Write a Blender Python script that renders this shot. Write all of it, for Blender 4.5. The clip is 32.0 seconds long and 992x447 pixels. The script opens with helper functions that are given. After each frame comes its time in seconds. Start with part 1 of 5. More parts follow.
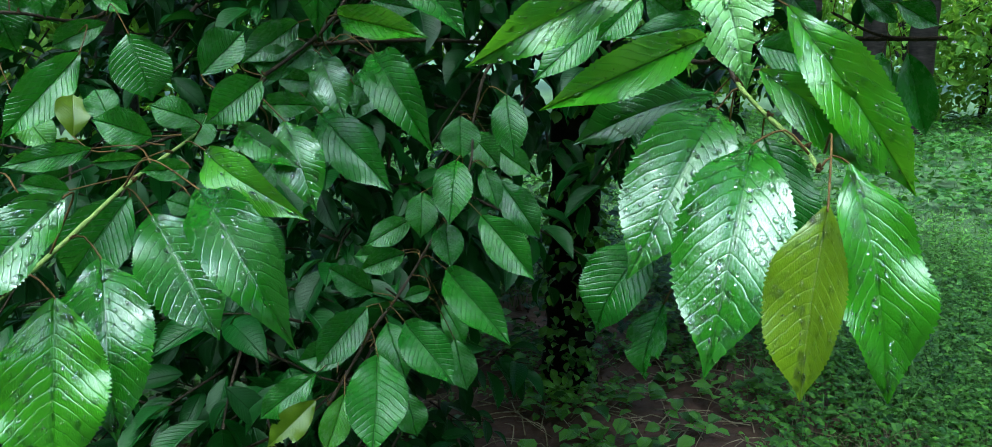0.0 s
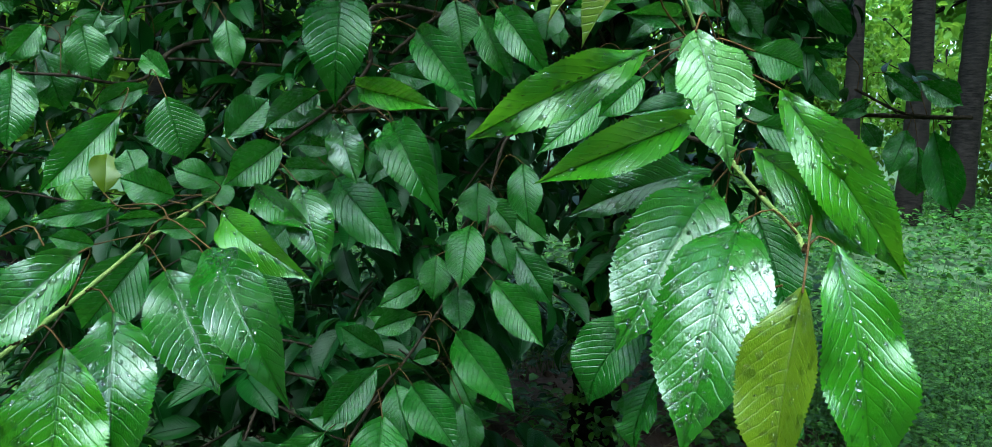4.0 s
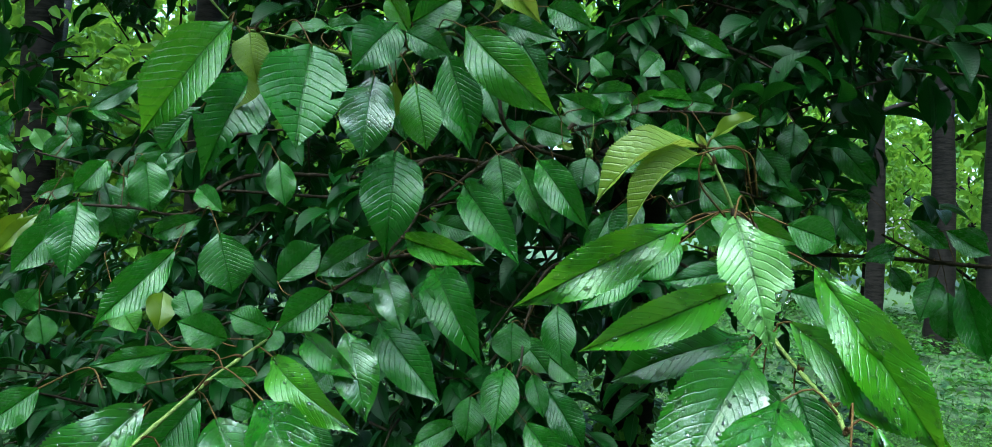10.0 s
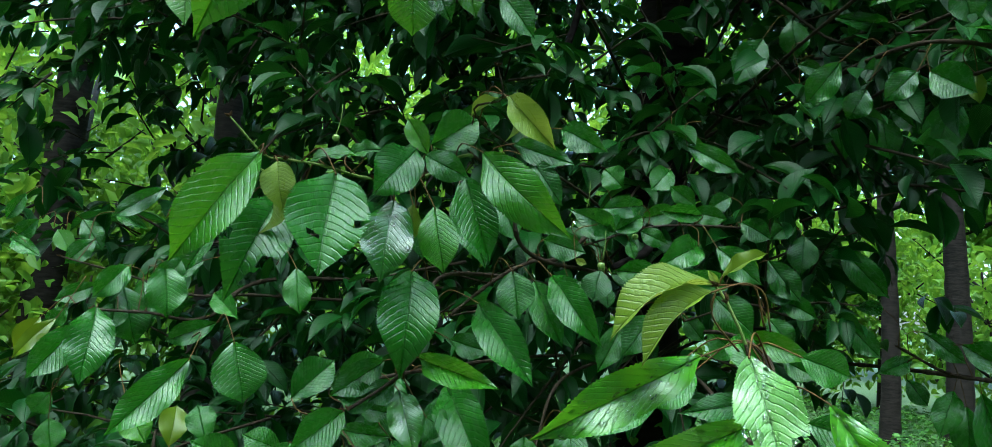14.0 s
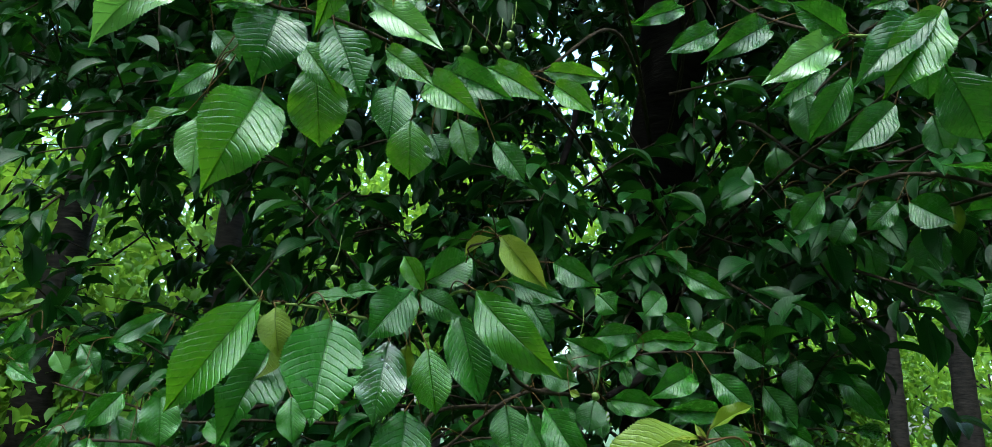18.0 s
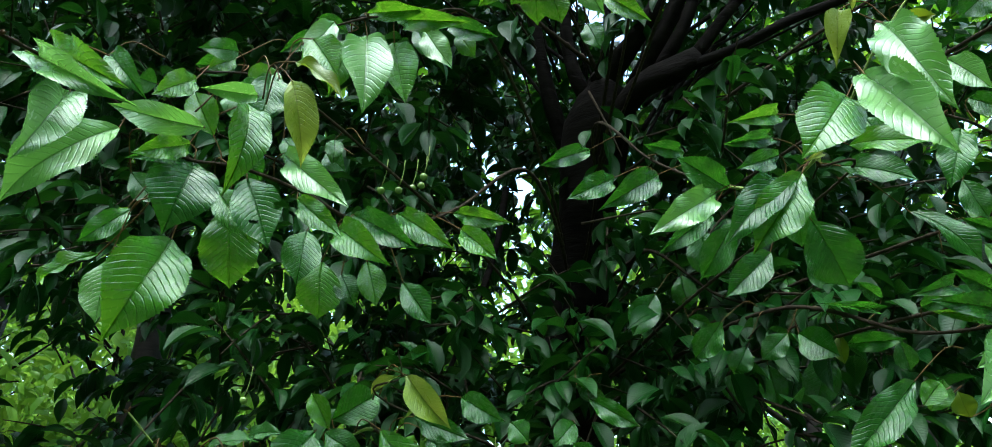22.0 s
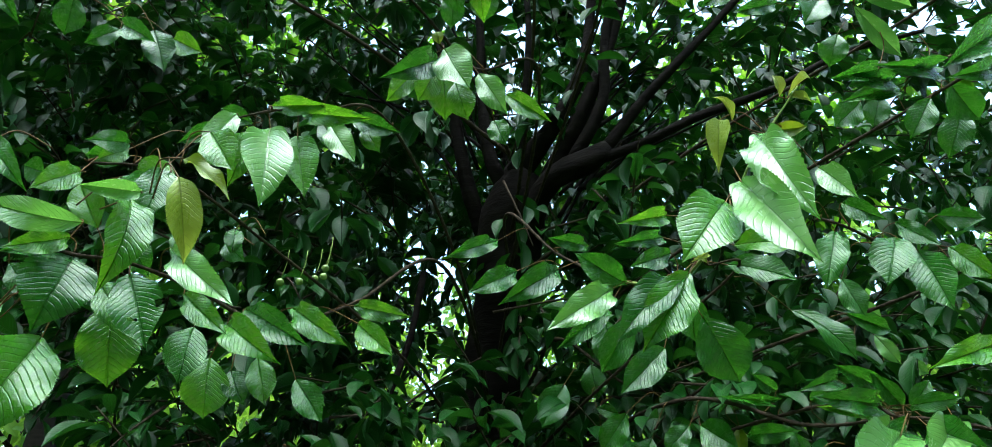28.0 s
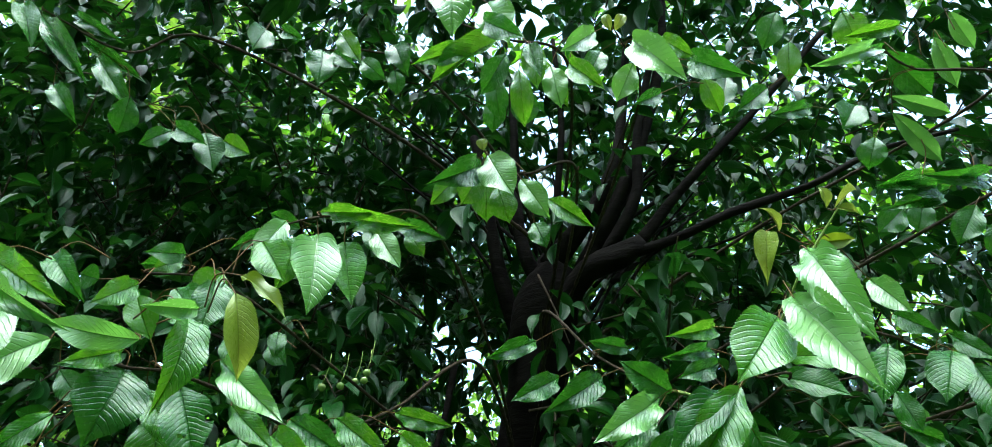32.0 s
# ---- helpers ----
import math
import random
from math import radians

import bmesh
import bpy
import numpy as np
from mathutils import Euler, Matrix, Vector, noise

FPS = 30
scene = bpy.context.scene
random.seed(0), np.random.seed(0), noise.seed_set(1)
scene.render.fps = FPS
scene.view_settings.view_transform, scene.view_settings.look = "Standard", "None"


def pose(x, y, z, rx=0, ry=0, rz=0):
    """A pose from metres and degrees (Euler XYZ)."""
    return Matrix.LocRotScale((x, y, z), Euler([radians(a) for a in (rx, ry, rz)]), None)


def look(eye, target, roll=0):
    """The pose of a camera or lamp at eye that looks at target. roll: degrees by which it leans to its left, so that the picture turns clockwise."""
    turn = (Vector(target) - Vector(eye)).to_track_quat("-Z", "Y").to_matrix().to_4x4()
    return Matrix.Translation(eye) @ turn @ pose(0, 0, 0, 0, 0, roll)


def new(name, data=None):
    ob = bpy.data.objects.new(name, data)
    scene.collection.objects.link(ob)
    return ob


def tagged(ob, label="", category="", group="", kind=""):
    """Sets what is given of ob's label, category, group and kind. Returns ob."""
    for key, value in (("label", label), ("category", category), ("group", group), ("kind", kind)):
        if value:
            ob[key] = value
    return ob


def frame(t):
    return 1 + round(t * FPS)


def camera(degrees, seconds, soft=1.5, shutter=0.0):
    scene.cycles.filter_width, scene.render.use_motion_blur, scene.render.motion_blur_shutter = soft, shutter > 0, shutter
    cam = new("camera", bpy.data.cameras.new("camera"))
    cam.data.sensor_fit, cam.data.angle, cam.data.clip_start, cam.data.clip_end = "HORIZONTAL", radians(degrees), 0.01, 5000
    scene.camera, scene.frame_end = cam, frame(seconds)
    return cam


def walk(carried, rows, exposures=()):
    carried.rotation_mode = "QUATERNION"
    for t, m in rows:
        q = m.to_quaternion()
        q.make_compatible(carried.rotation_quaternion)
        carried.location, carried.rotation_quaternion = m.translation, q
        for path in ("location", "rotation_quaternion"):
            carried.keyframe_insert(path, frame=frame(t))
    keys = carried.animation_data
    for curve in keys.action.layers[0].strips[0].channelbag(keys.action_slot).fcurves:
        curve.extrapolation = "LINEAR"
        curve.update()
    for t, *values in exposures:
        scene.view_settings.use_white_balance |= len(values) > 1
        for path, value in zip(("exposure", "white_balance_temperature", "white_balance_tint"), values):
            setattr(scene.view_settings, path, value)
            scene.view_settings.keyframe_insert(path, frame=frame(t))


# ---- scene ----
cam = camera(67.7, 32.0, soft=0.5)
PATH = [
    (0, (0.043, -0.021, 1.239), (-0.075, 1.922, 0.78), -0.6),
    (0.5, (0.049, -0.025, 1.241), (-0.067, 1.921, 0.795), -0.5),
    (1, (0.059, -0.028, 1.241), (-0.065, 1.923, 0.819), -0.3),
    (1.5, (0.064, -0.029, 1.241), (-0.084, 1.926, 0.848), -0),
    (2, (0.067, -0.024, 1.242), (-0.104, 1.934, 0.872), 0.5),
    (2.5, (0.069, -0.02, 1.244), (-0.125, 1.938, 0.883), 0.5),
    (3, (0.072, -0.019, 1.245), (-0.131, 1.941, 0.901), 0.7),
    (3.5, (0.072, -0.024, 1.245), (-0.14, 1.939, 0.925), 0.7),
    (5.5, (0.064, -0.042, 1.254), (-0.18, 1.93, 1.026), 1.3),
    (6, (0.062, -0.045, 1.257), (-0.193, 1.928, 1.05), 1.6),
    (6.5, (0.059, -0.05, 1.262), (-0.208, 1.925, 1.089), 2),
    (7, (0.053, -0.05, 1.263), (-0.22, 1.927, 1.128), 2.2),
    (7.5, (0.055, -0.048, 1.265), (-0.219, 1.93, 1.15), 2.1),
    (8, (0.054, -0.048, 1.267), (-0.226, 1.93, 1.177), 2.1),
    (8.5, (0.052, -0.049, 1.272), (-0.225, 1.93, 1.198), 2.4),
    (9, (0.053, -0.05, 1.274), (-0.229, 1.929, 1.218), 2.4),
    (9.5, (0.054, -0.052, 1.281), (-0.23, 1.927, 1.251), 2.3),
    (10, (0.055, -0.055, 1.285), (-0.231, 1.925, 1.285), 2.3),
    (10.5, (0.054, -0.057, 1.287), (-0.238, 1.922, 1.324), 2.1),
    (11, (0.054, -0.056, 1.29), (-0.24, 1.921, 1.358), 1.9),
    (11.5, (0.053, -0.058, 1.298), (-0.252, 1.915, 1.404), 2.3),
    (12, (0.051, -0.059, 1.301), (-0.261, 1.911, 1.451), 2.1),
    (12.5, (0.051, -0.064, 1.305), (-0.263, 1.903, 1.479), 2.5),
    (13, (0.051, -0.066, 1.312), (-0.265, 1.899, 1.506), 2.9),
    (13.5, (0.05, -0.068, 1.314), (-0.268, 1.895, 1.527), 3.1),
    (15.5, (0.055, -0.072, 1.329), (-0.275, 1.876, 1.642), 3),
    (16, (0.058, -0.074, 1.334), (-0.272, 1.867, 1.686), 2.8),
    (16.5, (0.06, -0.087, 1.337), (-0.278, 1.844, 1.734), 2.9),
    (17, (0.058, -0.094, 1.341), (-0.285, 1.827, 1.779), 3.1),
    (17.5, (0.058, -0.093, 1.345), (-0.282, 1.823, 1.808), 3.1),
    (18, (0.059, -0.095, 1.352), (-0.265, 1.816, 1.846), 3.1),
    (18.5, (0.061, -0.105, 1.356), (-0.229, 1.799, 1.894), 3),
    (19, (0.07, -0.112, 1.361), (-0.203, 1.784, 1.938), 3.1),
    (19.5, (0.079, -0.114, 1.367), (-0.17, 1.772, 1.983), 3),
    (20, (0.081, -0.12, 1.369), (-0.157, 1.755, 2.022), 3.1),
    (20.5, (0.085, -0.123, 1.373), (-0.137, 1.743, 2.058), 2.8),
    (21, (0.09, -0.13, 1.375), (-0.122, 1.728, 2.086), 2.7),
    (21.5, (0.094, -0.135, 1.377), (-0.1, 1.713, 2.115), 2.3),
    (22, (0.096, -0.139, 1.381), (-0.062, 1.703, 2.143), 2.2),
    (22.5, (0.099, -0.144, 1.383), (-0.041, 1.685, 2.181), 2.3),
    (23, (0.101, -0.146, 1.383), (-0.003, 1.678, 2.198), 2.1),
    (23.5, (0.103, -0.148, 1.386), (0.022, 1.665, 2.227), 1.9),
    (24, (0.101, -0.15, 1.387), (0.028, 1.649, 2.259), 1.9),
    (24.5, (0.106, -0.155, 1.391), (0.051, 1.636, 2.28), 1.9),
    (25, (0.109, -0.155, 1.391), (0.054, 1.625, 2.301), 1.7),
    (25.5, (0.112, -0.158, 1.393), (0.071, 1.611, 2.326), 1.5),
    (27.5, (0.13, -0.152, 1.397), (0.15, 1.612, 2.339), 0.7),
    (28, (0.132, -0.151, 1.397), (0.156, 1.606, 2.352), 0.5),
    (28.5, (0.129, -0.153, 1.401), (0.143, 1.591, 2.38), 0.5),
    (29, (0.121, -0.156, 1.405), (0.117, 1.574, 2.41), 1.3),
    (29.5, (0.11, -0.156, 1.41), (0.096, 1.56, 2.437), 1.7),
    (30, (0.106, -0.157, 1.413), (0.08, 1.549, 2.457), 1.8),
    (30.5, (0.106, -0.157, 1.416), (0.075, 1.535, 2.482), 2),
    (31, (0.106, -0.16, 1.418), (0.077, 1.519, 2.505), 2),
    (31.5, (0.107, -0.167, 1.422), (0.072, 1.496, 2.533), 2.2),
    (32, (0.106, -0.17, 1.425), (0.065, 1.478, 2.557), 2.1),
]
walk(cam, [(t, look(eye, target, roll)) for t, eye, target, roll in PATH], exposures=[(0, 2.55, 5150, -12), (12, 2.6, 5250, -13), (18, 2.5, 5600, -8), (24, 2.65, 5600, -6), (32, 2.85, 5600, -9)])

# ---- light: overcast sky, soft high sun behind the viewer ----
SUN_EL, SUN_ROT = 74.0, 195.0
world = bpy.data.worlds.new("overcast_sky")
scene.world = world
world.use_nodes = True
wn = world.node_tree.nodes
sky = wn.new("ShaderNodeTexSky")
sky.sky_type = "NISHITA"
sky.sun_disc = False
sky.sun_elevation, sky.sun_rotation = radians(SUN_EL), radians(SUN_ROT)
sky.air_density, sky.dust_density = 1.0, 4.0
grey = wn.new("ShaderNodeRGBToBW")
cloud = wn.new("ShaderNodeMix")
cloud.data_type = "RGBA"
cloud.inputs[0].default_value = 0.12
world.node_tree.links.new(sky.outputs[0], grey.inputs[0])
world.node_tree.links.new(sky.outputs[0], cloud.inputs[6])
world.node_tree.links.new(grey.outputs[0], cloud.inputs[7])
world.node_tree.links.new(cloud.outputs[2], wn["Background"].inputs[0])
wn["Background"].inputs[1].default_value = 0.15
sun = new("sun", bpy.data.lights.new("sun", "SUN"))
sun.data.energy, sun.data.angle, sun.data.color = 1.4, radians(72), (1.0, 0.98, 0.95)
sun.matrix_world = look((-0.6, -1.9, 6.4), (0, 0, 0))


# ---- materials ----
def material(name):
    m = bpy.data.materials.new(name)
    m.use_nodes = True
    return m, m.node_tree.nodes, m.node_tree.links, m.node_tree.nodes["Principled BSDF"]


def calc(n, l, op, a, b=None, clamp=False):
    k = n.new("ShaderNodeMath")
    k.operation, k.use_clamp = op, clamp
    for i, v in enumerate((a, b)):
        if v is None:
            continue
        if isinstance(v, (int, float)):
            k.inputs[i].default_value = v
        else:
            l.new(v, k.inputs[i])
    return k.outputs[0]


def blend(n, l, f, a, b, mode="MIX"):
    k = n.new("ShaderNodeMix")
    k.data_type, k.blend_type = "RGBA", mode
    for i, v in ((0, f), (6, a), (7, b)):
        if isinstance(v, (int, float)):
            k.inputs[i].default_value = v
        elif isinstance(v, tuple):
            k.inputs[i].default_value = (*v, 1)
        else:
            l.new(v, k.inputs[i])
    return k.outputs[2]


def noisy(n, l, scale, detail=4, vec=None, rough=0.55):
    k = n.new("ShaderNodeTexNoise")
    k.inputs["Scale"].default_value, k.inputs["Detail"].default_value, k.inputs["Roughness"].default_value = scale, detail, rough
    if vec is not None:
        l.new(vec, k.inputs["Vector"])
    return k.outputs[0]


def leaf_material(name, low, high, glow, rough=0.36, thin=0.32, single=True, veins=14, relief=0.85, gloss=None, film=0.0):
    """A cherry leaf: pinnate veins from the blade's own coordinates, blotches, gloss, light shining through."""
    m, n, l, p = material(name)
    uv = n.new("ShaderNodeUVMap").outputs[0]
    sep = n.new("ShaderNodeSeparateXYZ")
    l.new(uv, sep.inputs[0])
    u, v = sep.outputs[0], sep.outputs[1]
    coord = n.new("ShaderNodeTexCoord").outputs["Object"]
    ay = calc(n, l, "ABSOLUTE", calc(n, l, "SUBTRACT", v, 0.5))
    sway = calc(n, l, "MULTIPLY", calc(n, l, "SUBTRACT", noisy(n, l, 5.0 if single else 40.0, 2, coord), 0.5), 0.05)
    slant = calc(n, l, "MULTIPLY", calc(n, l, "POWER", ay, 1.2), 0.62)
    phase = calc(n, l, "MULTIPLY", calc(n, l, "ADD", calc(n, l, "SUBTRACT", u, slant), sway), veins)
    tri = calc(n, l, "MULTIPLY", calc(n, l, "ABSOLUTE", calc(n, l, "SUBTRACT", calc(n, l, "FRACT", phase), 0.5)), 2.0)
    side_vein = calc(n, l, "MULTIPLY", calc(n, l, "SUBTRACT", tri, 0.9), 10.0, True)
    midrib = calc(n, l, "SUBTRACT", 1.0, calc(n, l, "MULTIPLY", ay, 42.0), True)
    vein = calc(n, l, "MAXIMUM", calc(n, l, "MULTIPLY", side_vein, 0.55), midrib)
    if single:
        info = n.new("ShaderNodeObjectInfo").outputs["Random"]
    else:
        info = n.new("ShaderNodeNewGeometry").outputs["Random Per Island"]
    blotch = noisy(n, l, 9.0 if single else 30.0, 3, coord)
    base = blend(n, l, info, low, high)
    base = blend(n, l, calc(n, l, "MULTIPLY", blotch, 0.5), base, tuple(c * 0.62 for c in low))
    base = blend(n, l, calc(n, l, "MULTIPLY", vein, 0.4), base, tuple(c * 0.45 for c in low))
    l.new(base, p.inputs["Base Color"])
    grain = noisy(n, l, 55.0 if single else 300.0, 5, coord, 0.7)
    swell = noisy(n, l, 20.0 if single else 120.0, 2, coord, 0.5)
    net = n.new("ShaderNodeTexVoronoi")
    net.feature = "DISTANCE_TO_EDGE"
    net.inputs["Scale"].default_value = 44.0 if single else 500.0
    l.new(coord, net.inputs["Vector"])
    grain = calc(n, l, "ADD", calc(n, l, "MULTIPLY", grain, 0.7), calc(n, l, "MULTIPLY", net.outputs["Distance"], 1.3))
    grain = calc(n, l, "ADD", grain, calc(n, l, "MULTIPLY", swell, 1.0))
    height = calc(n, l, "SUBTRACT", calc(n, l, "MULTIPLY", grain, 0.23), calc(n, l, "MULTIPLY", calc(n, l, "POWER", tri, 7.0), 0.34))
    height = calc(n, l, "SUBTRACT", height, calc(n, l, "MULTIPLY", midrib, 0.8))
    bump = n.new("ShaderNodeBump")
    bump.inputs["Strength"].default_value, bump.inputs["Distance"].default_value = relief, 0.0012
    l.new(height, bump.inputs["Height"])
    l.new(bump.outputs[0], p.inputs["Normal"])
    l.new(calc(n, l, "ADD", calc(n, l, "MULTIPLY", blotch, 0.18), rough - 0.09), p.inputs["Roughness"])
    p.inputs["Specular IOR Level"].default_value = gloss or (0.5 if single else 0.15)
    p.inputs["Coat Weight"].default_value, p.inputs["Coat Roughness"].default_value = film, 0.24
    tr = n.new("ShaderNodeBsdfTranslucent")
    l.new(blend(n, l, calc(n, l, "MULTIPLY", vein, 0.6), glow, tuple(c * 0.6 for c in glow)), tr.inputs[0])
    l.new(bump.outputs[0], tr.inputs["Normal"])
    mix = n.new("ShaderNodeMixShader")
    mix.inputs[0].default_value = thin
    l.new(p.outputs[0], mix.inputs[1])
    l.new(tr.outputs[0], mix.inputs[2])
    l.new(mix.outputs[0], n["Material Output"].inputs[0])
    return m


MATURE = leaf_material("leaf_mature", (0.014, 0.072, 0.003), (0.034, 0.14, 0.005), (0.07, 0.24, 0.01), 0.27, 0.2, gloss=0.55, relief=1.0)
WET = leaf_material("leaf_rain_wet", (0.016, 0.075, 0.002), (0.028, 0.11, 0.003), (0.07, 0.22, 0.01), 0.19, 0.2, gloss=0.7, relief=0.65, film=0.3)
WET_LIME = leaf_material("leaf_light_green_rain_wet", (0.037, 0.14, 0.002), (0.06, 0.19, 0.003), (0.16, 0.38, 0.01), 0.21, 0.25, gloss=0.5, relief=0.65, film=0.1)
HERB = leaf_material("herb_leaf", (0.012, 0.05, 0.004), (0.17, 0.36, 0.035), (0.16, 0.32, 0.02), 0.34, 0.2, False, gloss=0.28)
MEADOW = leaf_material("meadow_leaf", (0.006, 0.03, 0.004), (0.07, 0.17, 0.02), (0.1, 0.24, 0.02), 0.4, 0.2, False, gloss=0.2)
LIME = leaf_material("leaf_light_green", (0.034, 0.13, 0.002), (0.06, 0.19, 0.004), (0.16, 0.38, 0.01), 0.27, 0.25, gloss=0.6, relief=1.1)
PALE = leaf_material("leaf_pale_green_sky_sheen", (0.085, 0.22, 0.035), (0.13, 0.29, 0.055), (0.18, 0.4, 0.05), 0.25, 0.25, gloss=0.8, relief=1.0, film=0.3)
OLIVE = leaf_material("leaf_olive_yellow", (0.07, 0.115, 0.001), (0.1, 0.15, 0.002), (0.24, 0.32, 0.01), 0.34, 0.25, relief=0.4, gloss=0.4)
YOUNG = leaf_material("leaf_young_yellow_green", (0.13, 0.2, 0.015), (0.2, 0.26, 0.03), (0.32, 0.38, 0.04), 0.3, 0.25)
BACKLIT = leaf_material("leaf_backlight_tinted", (0.012, 0.06, 0.003), (0.03, 0.1, 0.005), (0.16, 0.36, 0.012), 0.38, 0.38, False, gloss=0.15)
SHADED_CANOPY = leaf_material("leaf_canopy_shade_dark", (0.004, 0.025, 0.002), (0.01, 0.05, 0.004), (0.05, 0.19, 0.012), 0.36, 0.1, False, gloss=0.16)
WOODS = leaf_material("leaf_woods", (0.05, 0.13, 0.01), (0.16, 0.29, 0.025), (0.28, 0.45, 0.035), 0.45, 0.35, False, gloss=0.2)


def bark_material(name, dark, light, scale, stretch=(1, 1, 1), rough=0.75):
    m, n, l, p = material(name)
    coord = n.new("ShaderNodeTexCoord").outputs["Object"]
    mp = n.new("ShaderNodeMapping")
    mp.inputs["Scale"].default_value = stretch
    l.new(coord, mp.inputs[0])
    a = noisy(n, l, scale, 6, mp.outputs[0], 0.65)
    b = noisy(n, l, scale * 0.2, 3, coord)
    ramp = n.new("ShaderNodeValToRGB")
    ramp.color_ramp.elements[0].position, ramp.color_ramp.elements[1].position = 0.35, 0.68
    ramp.color_ramp.elements[0].color, ramp.color_ramp.elements[1].color = (*dark, 1), (*light, 1)
    l.new(a, ramp.inputs[0])
    l.new(blend(n, l, calc(n, l, "MULTIPLY", b, 0.5), ramp.outputs[0], tuple(c * 0.5 for c in dark)), p.inputs["Base Color"])
    bump = n.new("ShaderNodeBump")
    bump.inputs["Strength"].default_value, bump.inputs["Distance"].default_value = 0.8, 0.006
    l.new(a, bump.inputs["Height"])
    l.new(bump.outputs[0], p.inputs["Normal"])
    p.inputs["Roughness"].default_value = rough
    p.inputs["Specular IOR Level"].default_value = 0.04
    return m


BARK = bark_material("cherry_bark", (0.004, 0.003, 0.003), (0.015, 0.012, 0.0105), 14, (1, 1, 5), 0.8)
TREE_BARK = bark_material("ringed_grey_bark", (0.005, 0.0045, 0.004), (0.032, 0.026, 0.023), 9, (1, 1, 5), 0.6)
TWIG = bark_material("twig_bark", (0.02, 0.014, 0.01), (0.06, 0.045, 0.032), 120, (1, 1, 1), 0.85)
SHOOT = bark_material("green_shoot", (0.11, 0.17, 0.04), (0.24, 0.27, 0.08), 90, (1, 1, 1), 0.5)
STALK = bark_material("red_stalk", (0.055, 0.028, 0.012), (0.13, 0.075, 0.025), 60, (1, 1, 1), 0.45)
STRAW = bark_material("dry_straw", (0.16, 0.12, 0.075), (0.4, 0.32, 0.21), 60)
m, n, l, p = material("water")
p.inputs["Base Color"].default_value = (1, 1, 1, 1)
p.inputs["Roughness"].default_value, p.inputs["IOR"].default_value, p.inputs["Transmission Weight"].default_value = 0.02, 1.33, 1.0
mix, clear = n.new("ShaderNodeMixShader"), n.new("ShaderNodeBsdfTransparent")
mix.inputs[0].default_value = 0.15
l.new(p.outputs[0], mix.inputs[1])
l.new(clear.outputs[0], mix.inputs[2])
l.new(mix.outputs[0], n["Material Output"].inputs[0])
WATER = m
m, n, l, p = material("green_cherry")
l.new(blend(n, l, noisy(n, l, 60), (0.1, 0.17, 0.03), (0.17, 0.22, 0.06)), p.inputs["Base Color"])
p.inputs["Roughness"].default_value = 0.25
FRUIT = m
m, n, l, p = material("grass_blade")
l.new(blend(n, l, n.new("ShaderNodeNewGeometry").outputs["Random Per Island"], (0.008, 0.04, 0.004), (0.14, 0.26, 0.05)), p.inputs["Base Color"])
p.inputs["Roughness"].default_value = 0.5
p.inputs["Specular IOR Level"].default_value = 0.2
GRASS = m
m, n, l, p = material("ground_soil_and_turf")
coord = n.new("ShaderNodeTexCoord").outputs["Object"]
big, mid, fine = noisy(n, l, 0.9, 4, coord), noisy(n, l, 14, 5, coord), noisy(n, l, 90, 4, coord)
soil = blend(n, l, mid, (0.028, 0.013, 0.009), (0.11, 0.046, 0.028))
turf = blend(n, l, fine, (0.012, 0.03, 0.008), (0.045, 0.085, 0.02))
grad = n.new("ShaderNodeVectorMath")
grad.operation = "DISTANCE"
l.new(coord, grad.inputs[0])
grad.inputs[1].default_value = (0.05, 2.5, 0)
edge = calc(n, l, "ADD", calc(n, l, "SUBTRACT", grad.outputs["Value"], 1.2), calc(n, l, "MULTIPLY", calc(n, l, "SUBTRACT", big, 0.5), 1.6))
l.new(blend(n, l, calc(n, l, "MULTIPLY", edge, 2.5, True), soil, turf), p.inputs["Base Color"])
bump = n.new("ShaderNodeBump")
bump.inputs["Strength"].default_value, bump.inputs["Distance"].default_value = 1.0, 0.02
l.new(mid, bump.inputs["Height"])
l.new(bump.outputs[0], p.inputs["Normal"])
p.inputs["Roughness"].default_value = 0.9
GROUND = m


# ---- mesh helpers ----
def mesh_of(name, verts, faces, mats, uvs=None, slots=None, smooth=True):
    me = bpy.data.meshes.new(name)
    me.from_pydata([tuple(v) for v in verts], [], faces)
    for k in mats:
        me.materials.append(k)
    if uvs is not None:
        lay = me.uv_layers.new(name="UVMap")
        idx = np.empty(len(me.loops), dtype=np.int32)
        me.loops.foreach_get("vertex_index", idx)
        lay.data.foreach_set("uv", np.asarray(uvs, dtype=np.float32)[idx].ravel())
    if slots is not None:
        me.polygons.foreach_set("material_index", np.asarray(slots, dtype=np.int32))
    if smooth:
        me.polygons.foreach_set("use_smooth", np.ones(len(me.polygons), dtype=bool))
    me.update()
    return me


def part(name, data, parent, label=""):
    ob = new(name, data)
    ob.parent = parent
    return tagged(ob, label)


def spline(points, radii, step):
    """Catmull-Rom through the points, about one ring every step metres."""
    P = [np.array(q, float) for q in points]
    P = [2 * P[0] - P[1]] + P + [2 * P[-1] - P[-2]]
    out, rad = [], []
    for i in range(1, len(P) - 2):
        k = max(2, int(np.linalg.norm(P[i + 1] - P[i]) / step))
        for j in range(k):
            s = j / k
            out.append(0.5 * (2 * P[i] + (P[i + 1] - P[i - 1]) * s + (2 * P[i - 1] - 5 * P[i] + 4 * P[i + 1] - P[i + 2]) * s * s + (3 * P[i] - P[i - 1] - 3 * P[i + 1] + P[i + 2]) * s ** 3))
            rad.append(radii[i - 1] * (1 - s) + radii[i] * s)
    return out + [P[-2]], rad + [radii[-1]]


